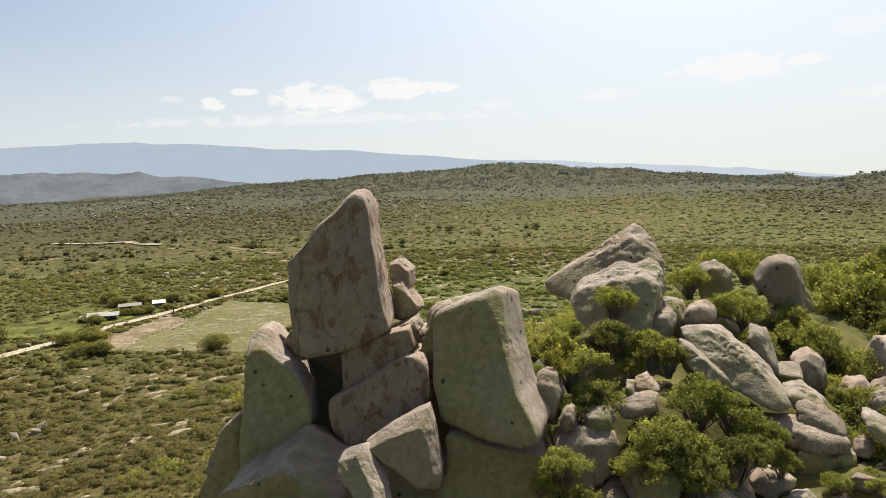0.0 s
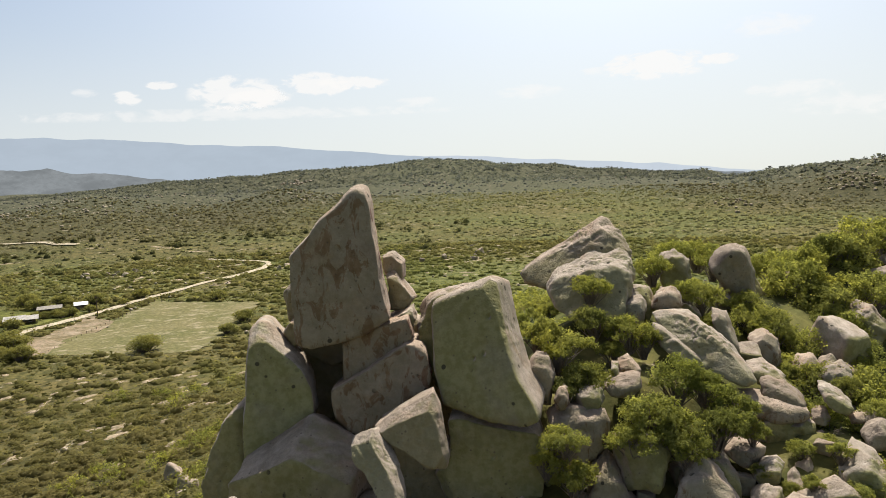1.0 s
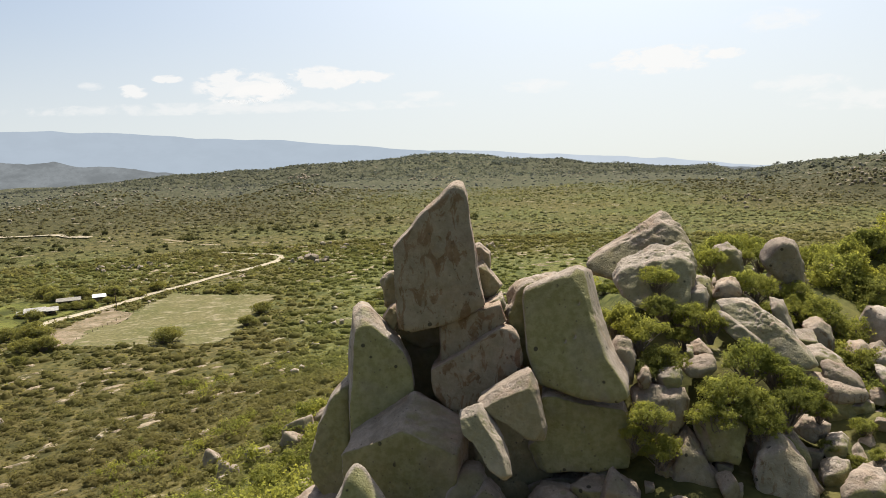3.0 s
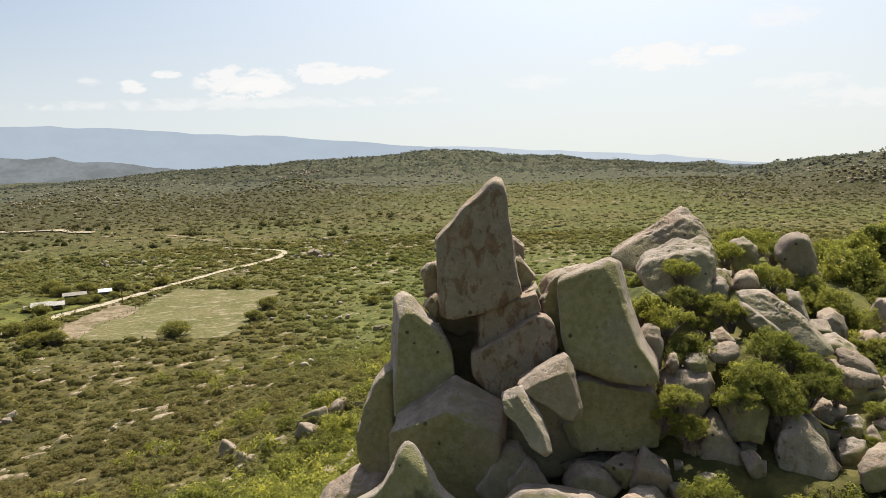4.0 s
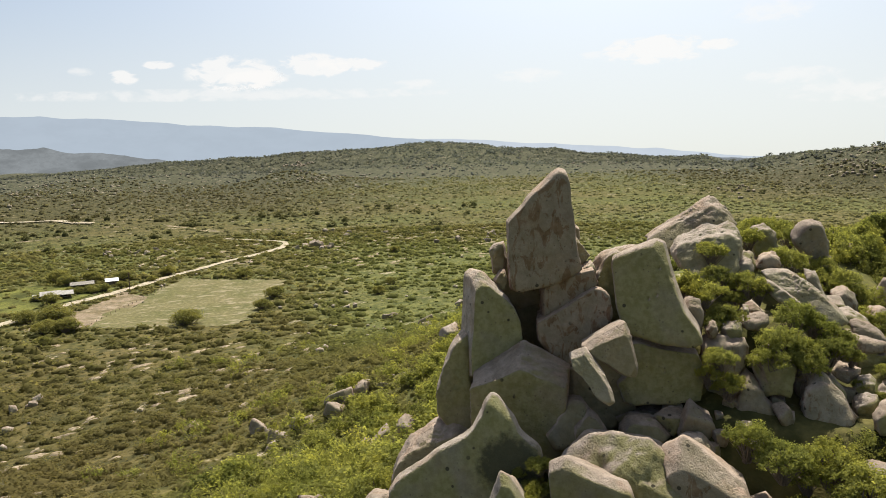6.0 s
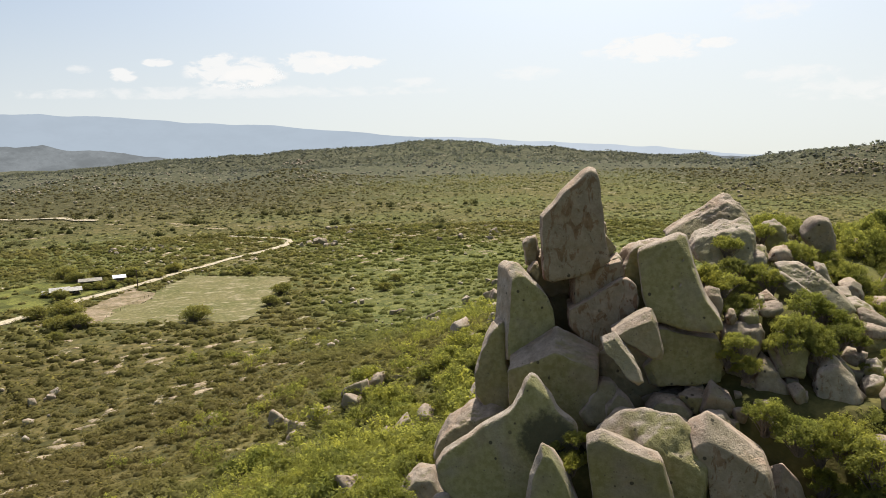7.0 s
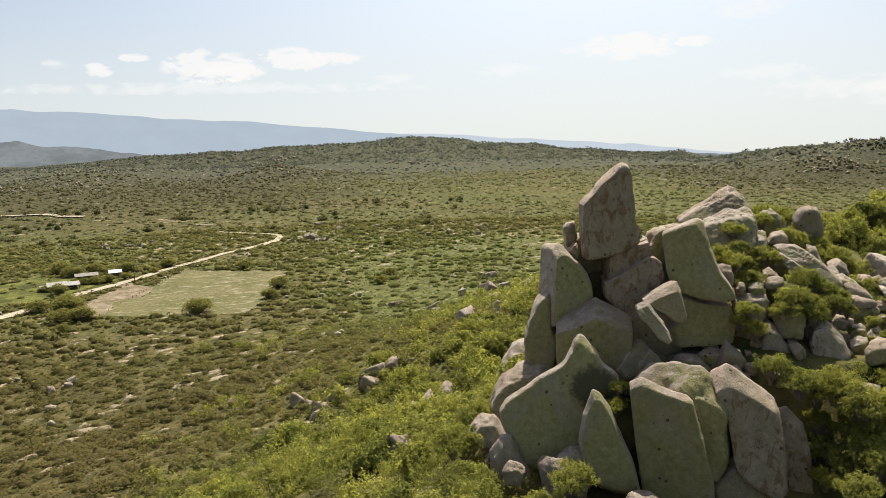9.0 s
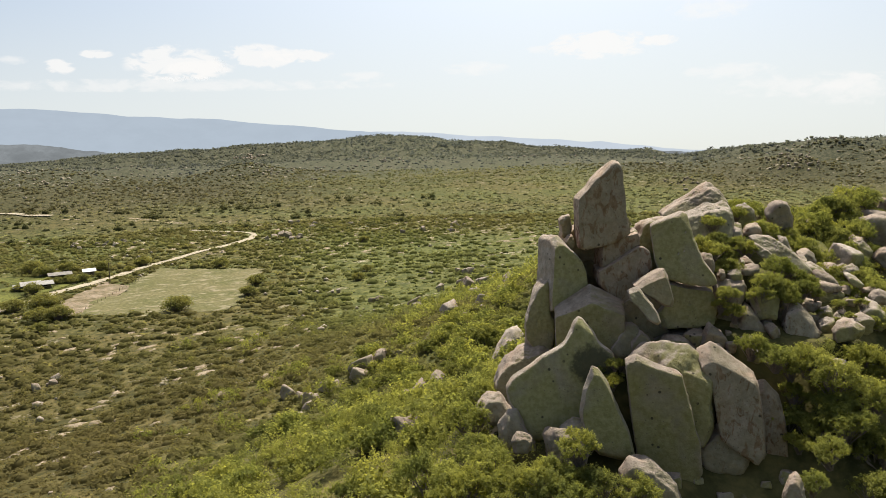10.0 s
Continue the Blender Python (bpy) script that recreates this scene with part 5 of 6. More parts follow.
def mound(rng, level):
    """A low, lumpy dome of foliage, open below."""
    d, f = sphere(level)
    seed = int(rng.integers(1, 900))
    r = 1 + 0.30 * fbm(d * 1.8 + seed, 2, seed) + 0.10 * fbm(d * 5.0 + seed, 2, seed + 5)
    f = f[d[f][:, :, 2].mean(1) > -0.25]
    keep = np.unique(f)
    back_to = np.zeros(len(d), int)
    back_to[keep] = np.arange(len(keep))
    return (d * r[:, None])[keep] * np.array([0.9, 0.9, 0.95]) + (0, 0, 0.1), back_to[f]


def stand(name, seed, count, rmin, rmax, size, level, leaf, leaves_each, mat, label, keep, area=None, low=1.0, skew=2.0, up=0.7):
    """Many bushes over the land, in one mesh: mounds with loose leaves round them."""
    rng = np.random.default_rng(seed)
    kinds = []
    for k in range(8):
        v, f = mound(rng, level) if level else (np.zeros((0, 3)), np.zeros((0, 3), int))
        if leaves_each:
            lv, lf = leaf_cloud(rng, leaves_each, lobes_of(rng, 9, 1.0, 1.05, (0.22, 0.42)), leaf, up, ruffle=0.4, loose=0.02, spray=8 if leaves_each > 200 else 0)
            v, f = np.concatenate([v * 0.66, lv]), np.concatenate([f, lf + len(v)])
        kinds.append((v, f))
    az = np.radians(rng.uniform(-46, 54, count))
    r = np.sqrt(rng.uniform(rmin**2, rmax**2, count))
    x, y = r * np.sin(az), r * np.cos(az)
    if area:
        x, y = rng.uniform(area[0], area[1], count), rng.uniform(area[2], area[3], count)
    ok = keep(x, y, rng)
    x, y = x[ok], y[ok]
    s = size[0] + (size[1] - size[0]) * rng.uniform(0, 1, len(x)) ** skew
    z, turn, pick = height(x, y), rng.uniform(0, 6.283, len(x)), rng.integers(0, 8, len(x))
    tall = rng.uniform(0.6, 1.0, len(x)) * low
    out, faces, total = [], [], 0
    for k in range(8):
        q = pick == k
        v = kinds[k][0][None] * np.stack([s[q], s[q], s[q] * tall[q]], -1)[:, None]
        c, sn = np.cos(turn[q])[:, None], np.sin(turn[q])[:, None]
        out.append(np.stack([v[..., 0] * c - v[..., 1] * sn + x[q][:, None], v[..., 0] * sn + v[..., 1] * c + y[q][:, None], v[..., 2] + z[q][:, None] - 0.1 * s[q][:, None]], -1).reshape(-1, 3))
        n = len(kinds[k][0])
        faces.append((kinds[k][1][None] + (np.arange(q.sum()) * n)[:, None, None] + total).reshape(-1, 3))
        total += n * int(q.sum())
    return tagged(new(name, mesh_of(name, np.concatenate(out), np.concatenate(faces), mat, True)), label, "bushes", kind="stuff")


def inside(x, y, corners, grow=0.0):
    c = np.array(corners, float)
    mid = c.mean(0)
    c = mid + (c - mid) * (1 + grow)
    ok = np.ones(len(x), bool)
    for k in range(4):
        a, b = c[k], c[(k + 1) % 4]
        ok &= (b[0] - a[0]) * (y - a[1]) - (b[1] - a[1]) * (x - a[0]) > 0
    return ok


def near_road(x, y, gap):
    best = np.full(len(x), 1e9)
    for a, b in zip(ROAD[:-1], ROAD[1:]):
        dx, dy = b[0] - a[0], b[1] - a[1]
        t = np.clip(((x - a[0]) * dx + (y - a[1]) * dy) / (dx * dx + dy * dy), 0, 1)
        best = np.minimum(best, np.hypot(x - a[0] - t * dx, y - a[1] - t * dy))
    return best < gap


# wide bare stretches on the far plain: place, half length, half breadth and turn
SCAR_WIDE = np.array([(-110, 394, 13, 1.8, -0.6), (-88, 374, 9, 1.6, -0.4), (-146, 401, 9, 1.4, -0.2), (-104, 301, 5, 1.2, -0.2), (-118, 322, 7, 0.9, 0.3), (-18, 325, 6, 1.5, 0.1), (20, 333, 9, 1.6, 0.0), (42, 291, 4, 1.4, 0.2), (-44, 350, 8, 1.4, -0.2), (-60, 372, 10, 1.3, -0.1), (-200, 380, 9, 1.2, 0.2), (-150, 330, 6, 1.0, 0.1), (-172, 360, 6, 1.0, 0.3)], float)


def scars(seed, count):
    """Small bare places between the bushes: centre, length, breadth and turn of each."""
    rng = np.random.default_rng(seed)
    x, y = rng.uniform(-95, 75, count * 3), rng.uniform(45, 340, count * 3)
    want = 0.10 + 0.9 * step(-8, -30, x) * step(165, 125, y) + 0.5 * step(220, 260, y)
    ok = (rng.uniform(0, 1, len(x)) < want) & (fbm(flat(x / 16, y / 16), 3, 41) > -0.05) & (height(x, y) < 9)
    ok &= ~inside(x, y, FIELD, 0.05) & ~near_road(x, y, 4)
    x, y = x[ok][:count], y[ok][:count]
    far = 0.75 + y / 200
    return np.append(x, SCAR_WIDE[:, 0]), np.append(y, SCAR_WIDE[:, 1]), np.append(rng.uniform(0.5, 1.45, len(x)) ** 1.5 * far, SCAR_WIDE[:, 2]), np.append(rng.uniform(0.3, 0.8, len(x)) * far, SCAR_WIDE[:, 3]), np.append(rng.uniform(-0.3, 1.5, len(x)), SCAR_WIDE[:, 4])


SCARS = scars(83, 430)


def on_scar(x, y):
    hit = np.zeros(len(x), bool)
    for cx, cy, a, b, turn in zip(*SCARS):
        dx, dy = x - cx, y - cy
        u, v = dx * math.cos(turn) + dy * math.sin(turn), dy * math.cos(turn) - dx * math.sin(turn)
        hit |= (u / a) ** 2 + (v / b) ** 2 < 1
    return hit


def bare_soil():
    rng = np.random.default_rng(84)
    verts, faces, n = [], [], 14
    ring = np.linspace(0, 2 * math.pi, n, endpoint=False)
    for cx, cy, a, b, turn in zip(*SCARS):
        w = 1 + rng.uniform(-0.6, 0.4, n)
        base = len(verts) * (2 * n + 1)
        rows = []
        for grow, lift_by in ((0.0, 0.16), (0.7, 0.14), (1.0, -0.1)):
            u, v = a * w * np.cos(ring) * grow, b * w * np.sin(ring) * grow
            x, y = cx + u * math.cos(turn) - v * math.sin(turn), cy + u * math.sin(turn) + v * math.cos(turn)
            rows.append(np.stack([x, y, height(x, y) + lift_by], -1)[: 1 if grow == 0 else n])
        verts.append(np.concatenate(rows))
        k, j = np.arange(n), (np.arange(n) + 1) % n
        faces += [np.stack([k * 0, 1 + k, 1 + j], -1) + base, np.stack([1 + k, 1 + n + k, 1 + n + j], -1) + base, np.stack([1 + k, 1 + n + j, 1 + j], -1) + base]
    return tagged(new("bare_soil", mesh_of("bare_soil", np.concatenate(verts), np.concatenate(faces), SCAR)), "pale pinkish bare soil between the bushes", "bare soil", kind="stuff")


SCAR = earth("pale stony soil", (0.19, 0.15, 0.105), (0.30, 0.243, 0.182), (0.12, 0.098, 0.05), 0.9)
bare_soil()
YARD = [(-135, 190), (-102, 195), (-86, 226), (-118, 238)]
BARE = [(-92, 174), (-77, 171), (-71.5, 205), (-82, 214)]


def valley(x, y, rng):
    dens = 0.88 + 0.35 * fbm(flat(x / 25, y / 25), 3, 12) + 0.2 * (x > -25)
    dens = dens - 0.6 * step(-30, -5, x) * step(95, 130, y) * step(320, 270, y)
    ok = rng.uniform(0, 1, len(x)) < dens
    ok &= ~inside(x, y, FIELD, 0.03) & ~(inside(x, y, YARD, 0.02) & (rng.uniform(0, 1, len(x)) > 0.12)) & ~near_road(x, y, 2.3) & ~inside(x, y, BARE, 0.05)
    return ok & ~(stack_area(x, y)) & ~on_scar(x, y) & ((height(x, y) < 22) | (np.hypot(x, y) > 95))


def middle(x, y, rng):
    return (rng.uniform(0, 1, len(x)) < step(-40, -10, x) * step(330, 290, y)) & (height(x, y) < 18)


def slope(x, y, rng):
    z = height(x, y)
    return (z < 33) & ~stack_area(x, y) & ~((x > 4) & (y < 75)) & (rng.uniform(0, 1, len(x)) < 0.08 + 0.92 * step(7, 14, z + 2.5 * fbm(flat(x / 12, y / 12), 2, 77)))


def plain_land(x, y, rng):
    return rng.uniform(0, 1, len(x)) < 0.7 + 0.5 * fbm(flat(x / 120, y / 120), 3, 2)


def tree_clumps(x, y, rng):
    return (fbm(flat(x / 28, y / 11), 3, 61) > 0.22 + 0.25 * step(-60, 20, x)) & ~near_road(x, y, 4) & ~on_scar(x, y)


def ridge_land(x, y, rng):
    r, top_r = np.hypot(x, y), np.interp(np.degrees(np.arctan2(x, y)), RIDGE_AZ, RIDGE_R)
    return rng.uniform(0, 1, len(x)) < step(0.64, 0.86, r / top_r) * step(1.06, 1.02, r / top_r)


stand("slope_scrub", 60, 420, 0, 1, (0.9, 2.3), 0, 0.036, 1000, SHRUB, "dense bright green scrub covering the hillside", slope, (-36, 3, 2, 46), 1.25, 1.5, 0.2)
stand("slope_scrub", 59, 620, 0, 1, (1.0, 2.7), 0, 0.055, 320, SHRUB, "dense bright green scrub covering the hillside", slope, (-48, 24, 44, 125), 1.2, 1.5, 0.2)
stand("valley_scrub", 61, 11000, 48, 135, (0.35, 2.0), 1, 0.11, 48, SCRUB_NEAR, "olive-green thorn bushes over the valley floor", valley, None, 0.9, 2.2, 0.6)
stand("valley_scrub", 62, 34000, 130, 360, (0.45, 2.9), 1, 0.19, 10, SCRUB_NEAR, "olive-green thorn bushes over the valley floor", valley, None, 0.85, 2.4, 0.6)
stand("low_growth", 66, 14000, 48, 150, (0.3, 0.8), 0, 0.3, 9, SCRUB_NEAR, "low dry herbs and grass tufts between the bushes", valley, None, 0.6)
stand("low_growth", 67, 15000, 95, 330, (0.4, 1.2), 0, 0.3, 7, SCRUB_NEAR, "low green herbs and grass over the middle of the plain", middle, None, 0.5, 2.0, 0.9)
stand("far_trees", 68, 900, 0, 1, (1.4, 3.6), 1, 0.13, 60, SCRUB_TREE, "dark green thorn trees in clumps on the far plain", tree_clumps, (-260, 60, 315, 470), 1.1)
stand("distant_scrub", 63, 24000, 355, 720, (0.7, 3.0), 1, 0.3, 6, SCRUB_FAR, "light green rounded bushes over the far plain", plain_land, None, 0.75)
stand("distant_scrub", 65, 9000, 700, 1300, (0.9, 2.4), 1, 0.5, 0, SCRUB_RIDGE_HAZED, "scrub over the far plain and hills, greyed with painted haze", plain_land, None, 0.8)
stand("ridge_scrub", 64, 36000, 700, 1500, (0.8, 3.0), 0, 0.75, 8, SCRUB_RIDGE_HAZED, "dark green scrub on the far ridge, greyed with painted haze", ridge_land)


# ---- valley trees ----
def make_tree(seed, n_lobes, count, leaf, mat, label):
    rng = np.random.default_rng(seed)
    lobes = lobes_of(rng, n_lobes, 1.0, 1.25, (0.16, 0.34))
    thing = new("tree")
    part("trunk", stems(bmesh.new(), rng, lobes, 0.05), BARK, thing)
    crown = new("crown", mesh_of("crown", *leaf_cloud(rng, count, lobes, leaf, 0.6, 0.6, 0.03), mat))
    crown.parent = thing
    return tagged(thing, label, "tree", "trees in the valley")


TREE_LEAF = leaves("tree leaves", (0.165, 0.16, 0.055), (0.26, 0.25, 0.095), 0.5)
TREES = [make_tree(90 + k, 60, 5000, 0.045, TREE_LEAF, "round dark green thorn tree in the valley") for k in range(3)]
TREE_PLACES = [(-53.5, 166, 4.2), (-36.4, 195, 3.3), (-37.5, 179, 2.7), (-87, 177.5, 5.0), (-85.3, 167.5, 3.8), (-80.6, 167.5, 3.4), (-81, 155, 2.0), (-105.2, 211, 2.2), (-99, 205, 3.2), (-96, 182, 3.6), (-97, 220, 2.2), (-94, 221, 2.4), (-90.5, 222, 2.3), (-92.5, 219.5, 2.0), (-86.5, 226, 2.0), (-100, 221, 1.8), (-50.7, 234, 3.2), (0.5, 275, 2.4), (-126, 196, 4.6), (-118, 188, 4.6), (-134, 205, 4.8), (-7.8, 187, 2.2), (-4, 203, 2.2), (-100, 240, 3.6), (-112, 244, 4.0), (-78, 247, 3.2), (-90, 240, 3.6), (-106, 236, 3.6), (-80, 236, 2.0)]
tree_rng = np.random.default_rng(17)
for k, (x, y, r) in enumerate(TREE_PLACES):
    m = pose(x, y, float(height([x], [y])[0]) - 0.1, 0, 0, tree_rng.uniform(0, 360))
    tree = TREES[k] if k < 3 else copy_thing(TREES[k % 3], m)
    tree.matrix_world = m @ Matrix.Diagonal((r, r, r * tree_rng.uniform(0.75, 0.95), 1))


# ---- loose rocks in the scrub ----
def rough_rock(rng, level=3, blunt=0.3):
    q = np.array([(a, b, c) for a in (-1, 1) for b in (-1, 1) for c in (-1, 1)]) * rng.uniform(blunt, 1.0, (8, 3))
    return rock_verts(q * np.array([1, 0.85, 0.85]), level, 90, int(rng.integers(1, 900)), 1.0, 6)


rock_rng = np.random.default_rng(23)
ROCKS = [mesh_of("rock", *rough_rock(rock_rng, 4), GRANITE_DULL, True) for _ in range(6)]
BLOCKS = [mesh_of("block", *rough_rock(rock_rng, 4, 0.5), GRANITE_DULL if k % 2 else GRANITE_LICHEN, True) for k in range(8)]


def rock(x, y, size, rest=0.25):
    ob = new("rock", ROCKS[int(rock_rng.integers(0, 6))])
    s = size * rock_rng.uniform(0.8, 1.2, 3)
    ob.matrix_world = pose(x, y, float(height([x], [y])[0]) + rest * size, *rock_rng.uniform(-25, 25, 2), rock_rng.uniform(0, 360)) @ Matrix.Diagonal((*s, 1))
    tagged(ob, "pale granite rock lying in the valley scrub", "rock", "loose rocks")


for x, y, size, count, spread in [(-65.5, 110, 1.3, 4, 1.8), (-22.5, 138, 1.4, 1, 0), (13, 149, 2.2, 4, 3), (19, 179, 2.2, 4, 4), (0, 126, 1.8, 2, 2), (-15.6, 168, 1.5, 2, 2), (-6, 153, 1.7, 2, 2), (-19.5, 75, 1.9, 5, 1.6), (-21.7, 68.6, 1.8, 2, 1.0), (-15.3, 76.7, 1.9, 3, 1.5), (-9.9, 53.7, 2.2, 4, 1.6), (-11.5, 77, 1.7, 3, 2.0), (-27.5, 40.5, 1.7, 2, 0.9), (-29.5, 44.2, 1.4, 1, 0), (3, 88, 2.2, 5, 4), (8, 110, 2.0, 5, 4), (-14, 32, 1.6, 3, 1.2), (-100, 309, 2.2, 7, 6), (-111, 307, 1.8, 5, 4), (-30, 302, 2.6, 9, 4), (-10, 330, 2.0, 5, 8), (46, 312, 2.4, 4, 3), (-23, 351, 2.2, 4, 6), (-60, 250, 1.2, 4, 8), (40, 300, 2.0, 4, 10)]:
    for _ in range(count):
        rock(x + rock_rng.normal() * spread, y + rock_rng.normal() * spread, size * rock_rng.uniform(0.4, 0.95), 0.3)


def rubble(seed, count, area, size):
    """Loose boulders piled between the large ones."""
    rng = np.random.default_rng(seed)
    for _ in range(count):
        x, y = rng.uniform(area[0], area[1]), rng.uniform(area[2], area[3])
        s = size[0] + (size[1] - size[0]) * rng.uniform() ** 2
        ob = new("boulder", BLOCKS[int(rng.integers(0, 8))])
        ob.matrix_world = pose(x, y, float(height([x], [y])[0]) + 0.15 * s, *rng.uniform(-25, 25, 2), rng.uniform(0, 360)) @ Matrix.Diagonal((s, s * rng.uniform(0.7, 1.1), s * rng.uniform(0.8, 1.2), 1))
        tagged(ob, "rounded granite boulder in the pile on the slope", "boulder", "boulder pile")


rubble(31, 10, (4, 15, 15.5, 23), (0.3, 0.9))
rubble(32, 16, (9, 22, 22, 34), (0.5, 1.4))
rubble(33, 14, (-10, 3, 10.5, 15), (0.3, 0.8))
rubble(35, 24, (-0.5, 6.5, 16.5, 21.5), (0.3, 0.8))
rubble(34, 22, (-3, 4, 17.5, 20.5), (0.2, 0.5))


def rock_field(name, seed, count, rmin, rmax, size, keep, label):
    """Many far rocks in one mesh."""
    rng = np.random.default_rng(seed)
    v0, f0 = rough_rock(rng, 1)
    az, r = np.radians(rng.uniform(-46, 54, count)), np.sqrt(rng.uniform(rmin**2, rmax**2, count))
    x, y = r * np.sin(az), r * np.cos(az)
    ok = keep(x, y)
    x, y = x[ok], y[ok]
    s = size[0] + (size[1] - size[0]) * rng.uniform(0, 1, len(x)) ** 3
    turn, squash = rng.uniform(0, 6.283, len(x)), rng.uniform(0.5, 1.1, len(x))
    c, sn = np.cos(turn)[:, None], np.sin(turn)[:, None]
    vx, vy = v0[:, 0] * s[:, None], v0[:, 1] * s[:, None]
    v = np.stack([vx * c - vy * sn + x[:, None], vx * sn + vy * c + y[:, None], v0[:, 2] * (s * squash)[:, None] + (height(x, y) + 0.25 * s)[:, None]], -1).reshape(-1, 3)
    f = (f0[None] + (np.arange(len(x)) * len(v0))[:, None, None]).reshape(-1, 3)
    return tagged(new(name, mesh_of(name, v, f, GRANITE)), label, "rocks", kind="stuff")


def clumped(scale, cut, seed):
    return lambda x, y: (fbm(flat(x / scale, y / scale), 3, seed) > cut) & ~inside(x, y, FIELD, 0.05) & ~inside(x, y, YARD, 0.05) & ~near_road(x, y, 3) & (height(x, y) < 60)


rock_field("loose_stones", 71, 2600, 60, 330, (0.2, 1.3), clumped(14, 0.35, 51), "scattered pale stones between the bushes")
rock_field("hill_rocks", 72, 9000, 600, 1450, (0.5, 2.6), clumped(60, 0.5, 52), "pale granite stones on the far hills")


def outcrop(seed, x, y, wide, count, size):
    """A heap of far rocks on a hillock."""
    rng = np.random.default_rng(seed)
    vs, fs, n = [], [], 0
    for _ in range(count):
        v, f = rough_rock(rng, 2)
        a, s = rng.uniform(0, 6.283), size * rng.uniform(0.3, 1.0) ** 2.2
        px, py = x + rng.normal() * wide, y + rng.normal() * wide * 1.4
        spin = np.array([[math.cos(a), -math.sin(a), 0], [math.sin(a), math.cos(a), 0], [0, 0, 1]])
        vs.append(v * s @ spin.T + (px, py, float(height([px], [py])[0]) + 0.3 * s))
        fs.append(f + n)
        n += len(v)
    tagged(new("rock_outcrop", mesh_of("rock_outcrop", np.concatenate(vs), np.concatenate(fs), GRANITE)), "heap of pale granite rocks on a low hillock", "rock outcrop", "far outcrops", "stuff")


for k, row in enumerate([(355, 500, 11, 60, 2.4), (-62, 668, 9, 34, 2.4), (-240, 640, 40, 70, 2.3), (-200, 735, 22, 26, 2.2), (-300, 600, 30, 40, 2.2), (-103, 1080, 8, 26, 4.2), (239, 458, 7, 24, 2.2), (430, 550, 16, 30, 2.2), (-160, 690, 14, 14, 1.9), (60, 900, 20, 14, 2.8), (470, 620, 14, 24, 2.4)]):
    outcrop(300 + k, row[0], row[1], row[2] * 1.2, row[3] * 2, row[4] * 0.8)


# ---- houses ----
WALL = plain("whitewashed wall", (0.75, 0.73, 0.69), 0.9, 0.1, 1.5)
MUD = plain("brown plastered wall", (0.17, 0.135, 0.10), 0.95, 0.2, 2.0)
TIN = plain("weathered tin roof", (0.19, 0.172, 0.145), 0.95, 0.3, 1.2)
PALE_TIN = plain("pale tin roof", (0.27, 0.255, 0.23), 0.95, 0.3, 1.2)
BRIGHT = plain("white painted tin", (0.80, 0.80, 0.80), 0.5, 0.05, 1.0)
WOOD = plain("dark wood", (0.10, 0.07, 0.05), 0.8, 0.3, 5)
DARK_GLASS = plain("dark window glass", (0.03, 0.035, 0.04), 0.15, 0.1)


def house(place, yaw, label, walls, roofs, openings, posts, roof_mat, wall_mat):
    """walls and roofs: boxes (centre, size); openings: (name, centre, size); posts: (x, y, height)."""
    thing = new("house")
    thing.matrix_world = pose(*place, 0, 0, yaw) @ Matrix.Diagonal((0.8, 0.8, 0.8, 1))
    for c, s in walls:
        part("wall", box(bmesh.new(), c, s), wall_mat, thing)
    for c, s, pitch in roofs:
        bm = box(bmesh.new(), c, s, 0, 0, pitch)
        part("roof", bm, roof_mat, thing)
    for name, c, s in openings:
        w = part(name, box(bmesh.new(), c, s), DARK_GLASS if name == "window" else WOOD, thing)
        if name == "window":
            part("sill", box(bmesh.new(), (c[0], c[1], c[2] - s[2] / 2 - 0.05), (s[0] + 0.2, s[1] + 0.1, 0.08)), WALL, w)
    for x, y, h in posts:
        part("post", box(bmesh.new(), (x, y, h / 2), (0.14, 0.14, h)), WOOD, thing)
    return tagged(thing, label, "house", "farm buildings")


house((-101, 213, 0), 22, "low farmhouse with pale tin roofs and a dark porch",
      [((-1.5, 0.4, 1.2), (6.0, 4.2, 2.4)), ((3.2, 1.8, 1.15), (3.4, 2.6, 2.3)), ((-5.6, 0.9, 0.95), (2.2, 3.0, 1.9))],
      [((-1.5, 0, 2.66), (7.0, 6.4, 0.14), 5), ((3.7, -0.1, 2.42), (4.6, 6.4, 0.14), 4), ((-5.9, 0.5, 2.05), (3.0, 4.6, 0.12), 4)],
      [("window", (-3.0, -1.74, 1.3), (1.2, 0.08, 1.1)), ("door", (-0.3, -1.74, 1.0), (1.5, 0.08, 2.0)), ("door", (-5.6, -0.64, 0.9), (1.4, 0.08, 1.7)), ("window", (3.2, 0.46, 1.4), (1.0, 0.08, 1.0))],
      [(5.6, -2.9, 1.95), (3.6, -2.9, 1.95), (1.9, -2.9, 1.95)], PALE_TIN, MUD)
house((-98.5, 227, 0), 20, "open shed with a long flat tin roof",
      [((0, 2.0, 1.3), (7.5, 0.25, 2.6)), ((-3.6, 0, 1.1), (0.25, 3.6, 2.2))],
      [((0, 0, 2.72), (8.6, 5.6, 0.16), 4)], [("door", (1.0, 1.84, 1.05), (1.0, 0.06, 2.1))],
      [(3.6, -2.2, 2.15), (0.5, -2.2, 2.15), (-2.0, -2.2, 2.15)], TIN, MUD)
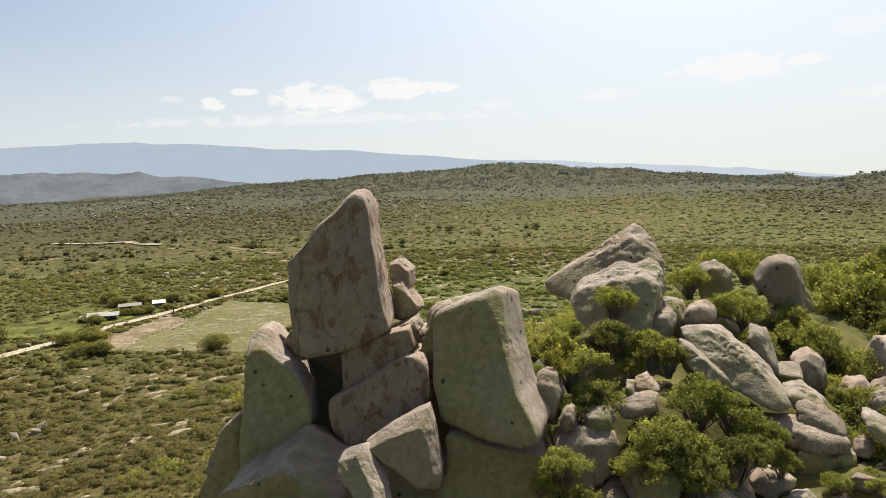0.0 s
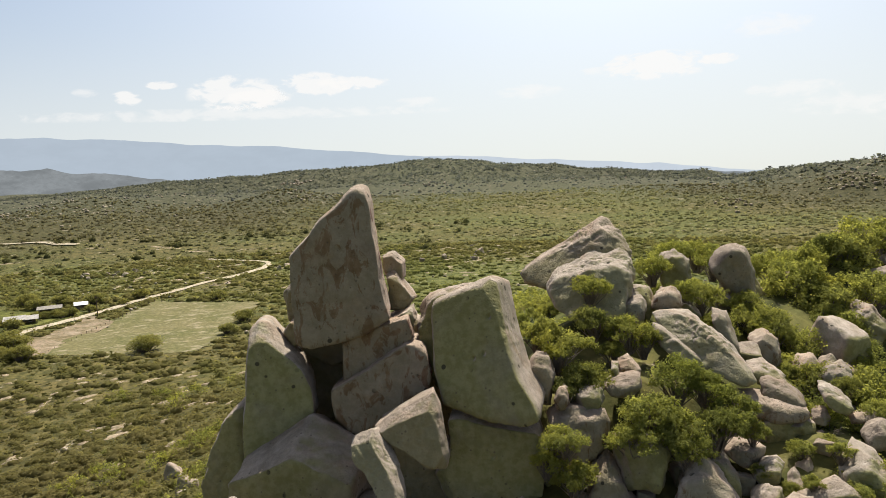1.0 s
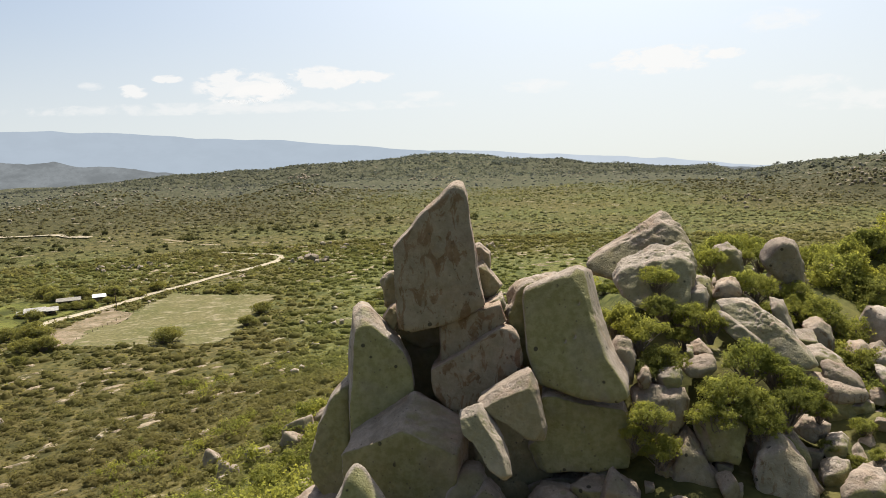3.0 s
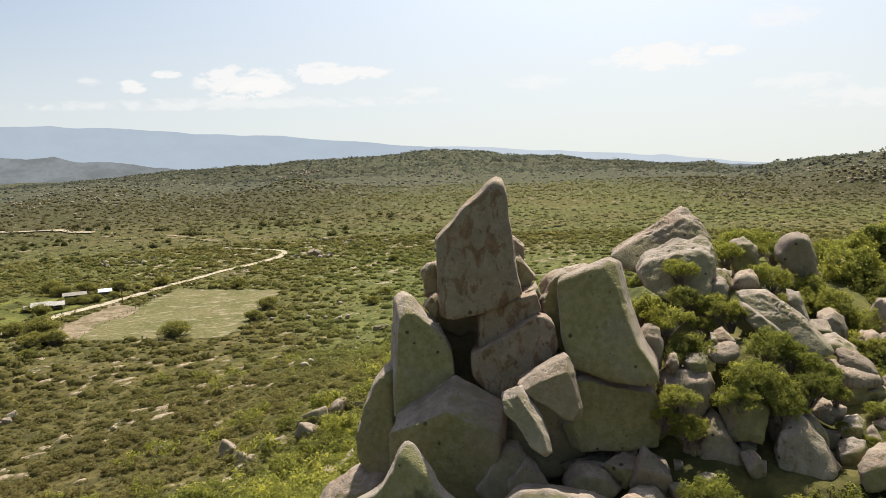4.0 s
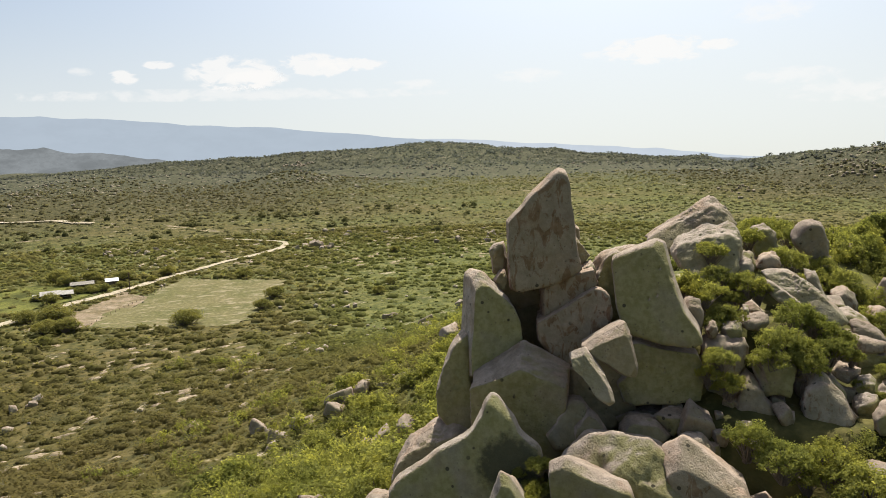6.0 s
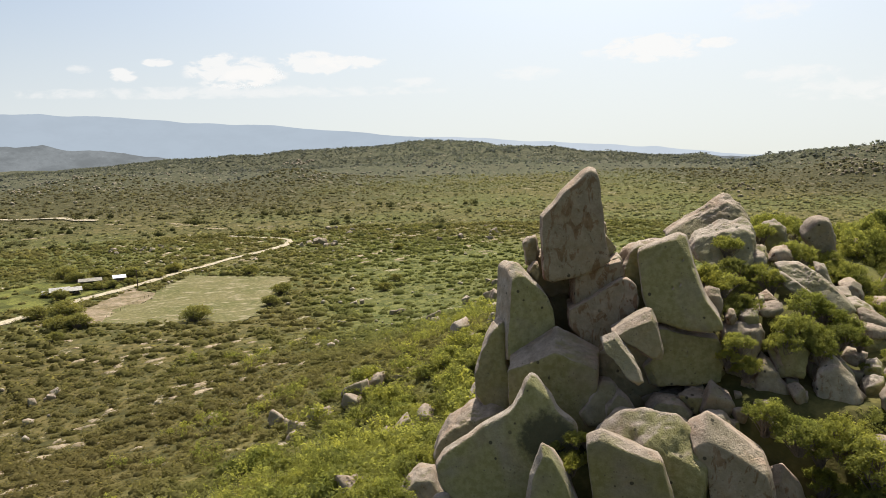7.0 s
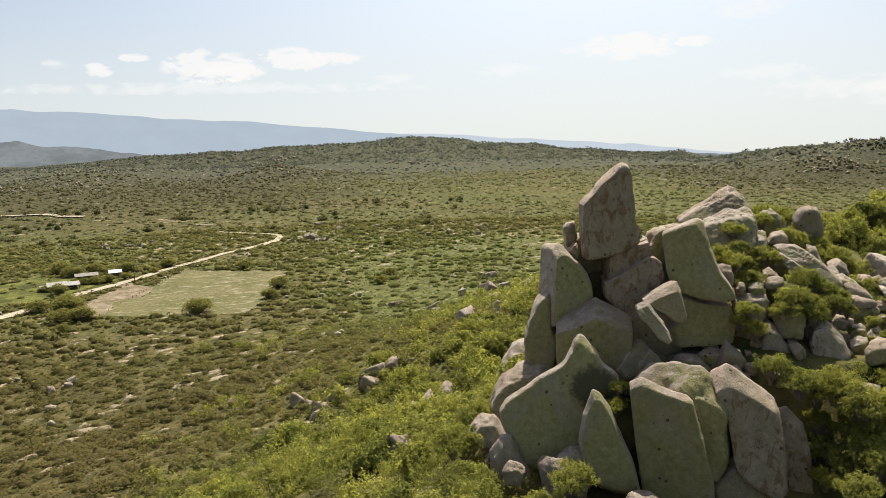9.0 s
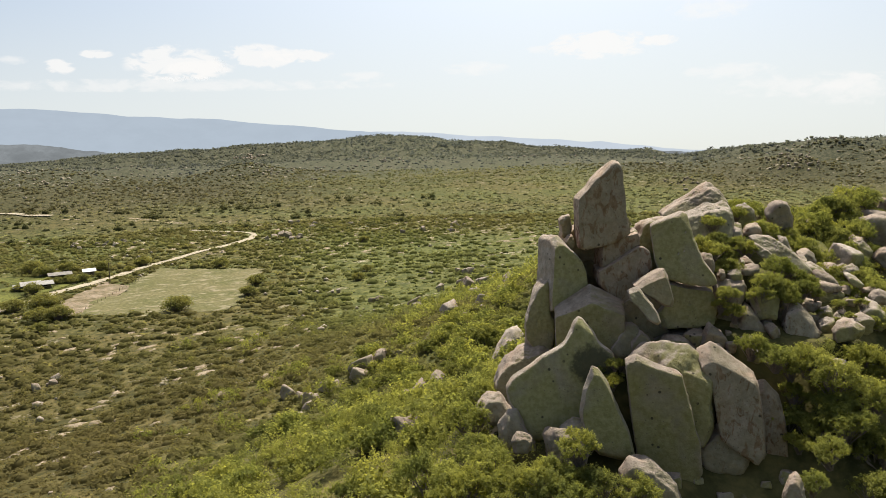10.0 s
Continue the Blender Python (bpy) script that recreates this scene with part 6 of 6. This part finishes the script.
house((-91.5, 232.5, 0), 20, "small hut with a bright white tin roof",
      [((0, 0, 1.1), (4.2, 3.6, 2.2))],
      [((0, -1.3, 2.6), (5.0, 2.9, 0.1), 17), ((0, 1.35, 2.6), (5.0, 2.8, 0.1), -17)], [("door", (0.6, -1.83, 1.0), (0.9, 0.06, 2.0))],
      [], BRIGHT, MUD)


# ---- fence and poles ----
def pole(x, y, tall):
    thing = new("utility_pole")
    bm = bmesh.new()
    bmesh.ops.create_cone(bm, segments=8, radius1=0.14, radius2=0.09, depth=tall, cap_ends=True, matrix=pose(0, 0, tall / 2))
    part("shaft", bm, WOOD, thing)
    part("crossarm", box(bmesh.new(), (0, 0, tall - 0.5), (1.5, 0.1, 0.1)), WOOD, thing)
    thing.matrix_world = pose(x, y, 0, 0, 0, 30)
    tagged(thing, "wooden utility pole beside the dirt road", "utility pole", "utility poles")


for x, y in [(-81.5, 217.5)]:
    pole(x, y, 6.5)


def fence(points, label, gap=2.6):
    thing = new("fence")
    thing.location = (*points[0], 0)
    for a, b in zip(points[:-1], points[1:]):
        d = Vector((b[0] - a[0], b[1] - a[1], 0))
        for k in range(int(d.length / gap)):
            f = k * gap / d.length
            p = (a[0] - points[0][0] + d.x * f, a[1] - points[0][1] + d.y * f)
            tall = 1.3 + 0.15 * math.sin(k * 2.3)
            part("post", box(bmesh.new(), (p[0], p[1], tall / 2), (0.09, 0.09, tall)), WOOD, thing)
    return tagged(thing, label, "fence", "fences")


fence([(-78.5, 170), (-70.8, 236.5), (-37, 223.5)], "line of weathered wooden fence posts along the field")
fence([(-77, 169.5), (-39.5, 159.5)], "line of weathered wooden fence posts along the field")


# ---- bare trees ----
def bare_tree(x, y, z, tall, seed, label):
    """A leafless, twiggy tree: forked branches that thin out."""
    rng = np.random.default_rng(seed)
    bm = bmesh.new()

    def branch(p, d, length, w, depth):
        q = p + d * length
        side = d.orthogonal().normalized()
        other = d.cross(side)
        rings = []
        for c, r in ((p, w), (q, w * 0.6)):
            rings.append([bm.verts.new(c + (side * math.cos(a) + other * math.sin(a)) * r) for a in (0, 2.0944, 4.1888)])
        for k in range(3):
            bm.faces.new((rings[0][k], rings[0][(k + 1) % 3], rings[1][(k + 1) % 3], rings[1][k]))
        if depth:
            for _ in range(3):
                turn = Vector(rng.normal(size=3)) * 0.55
                branch(q, (d + turn + Vector((0, 0, 0.15))).normalized(), length * rng.uniform(0.55, 0.85), w * 0.6, depth - 1)

    branch(Vector((0, 0, -0.3)), Vector((0.05, 0, 1)), tall * 0.34, tall * 0.022, 4)
    thing = new("bare_tree")
    part("trunk", bm, BARK, thing)
    thing.matrix_world = pose(x, y, z, 0, 0, rng.uniform(0, 360))
    tagged(thing, label, "bare tree", "bare trees")


bare_tree(25.0, 36.5, 34.6, 3.4, 3, "dark leafless twiggy tree among the shrubs")
bare_tree(23.6, 38.0, 34.4, 2.8, 4, "dark leafless twiggy tree among the shrubs")
bare_tree(-8.6, 12.2, 25.0, 1.6, 5, "dry grey twigs at the foot of the boulders")
bare_tree(12.6, 21.0, 32.0, 1.2, 6, "dry grey twigs between the boulders")
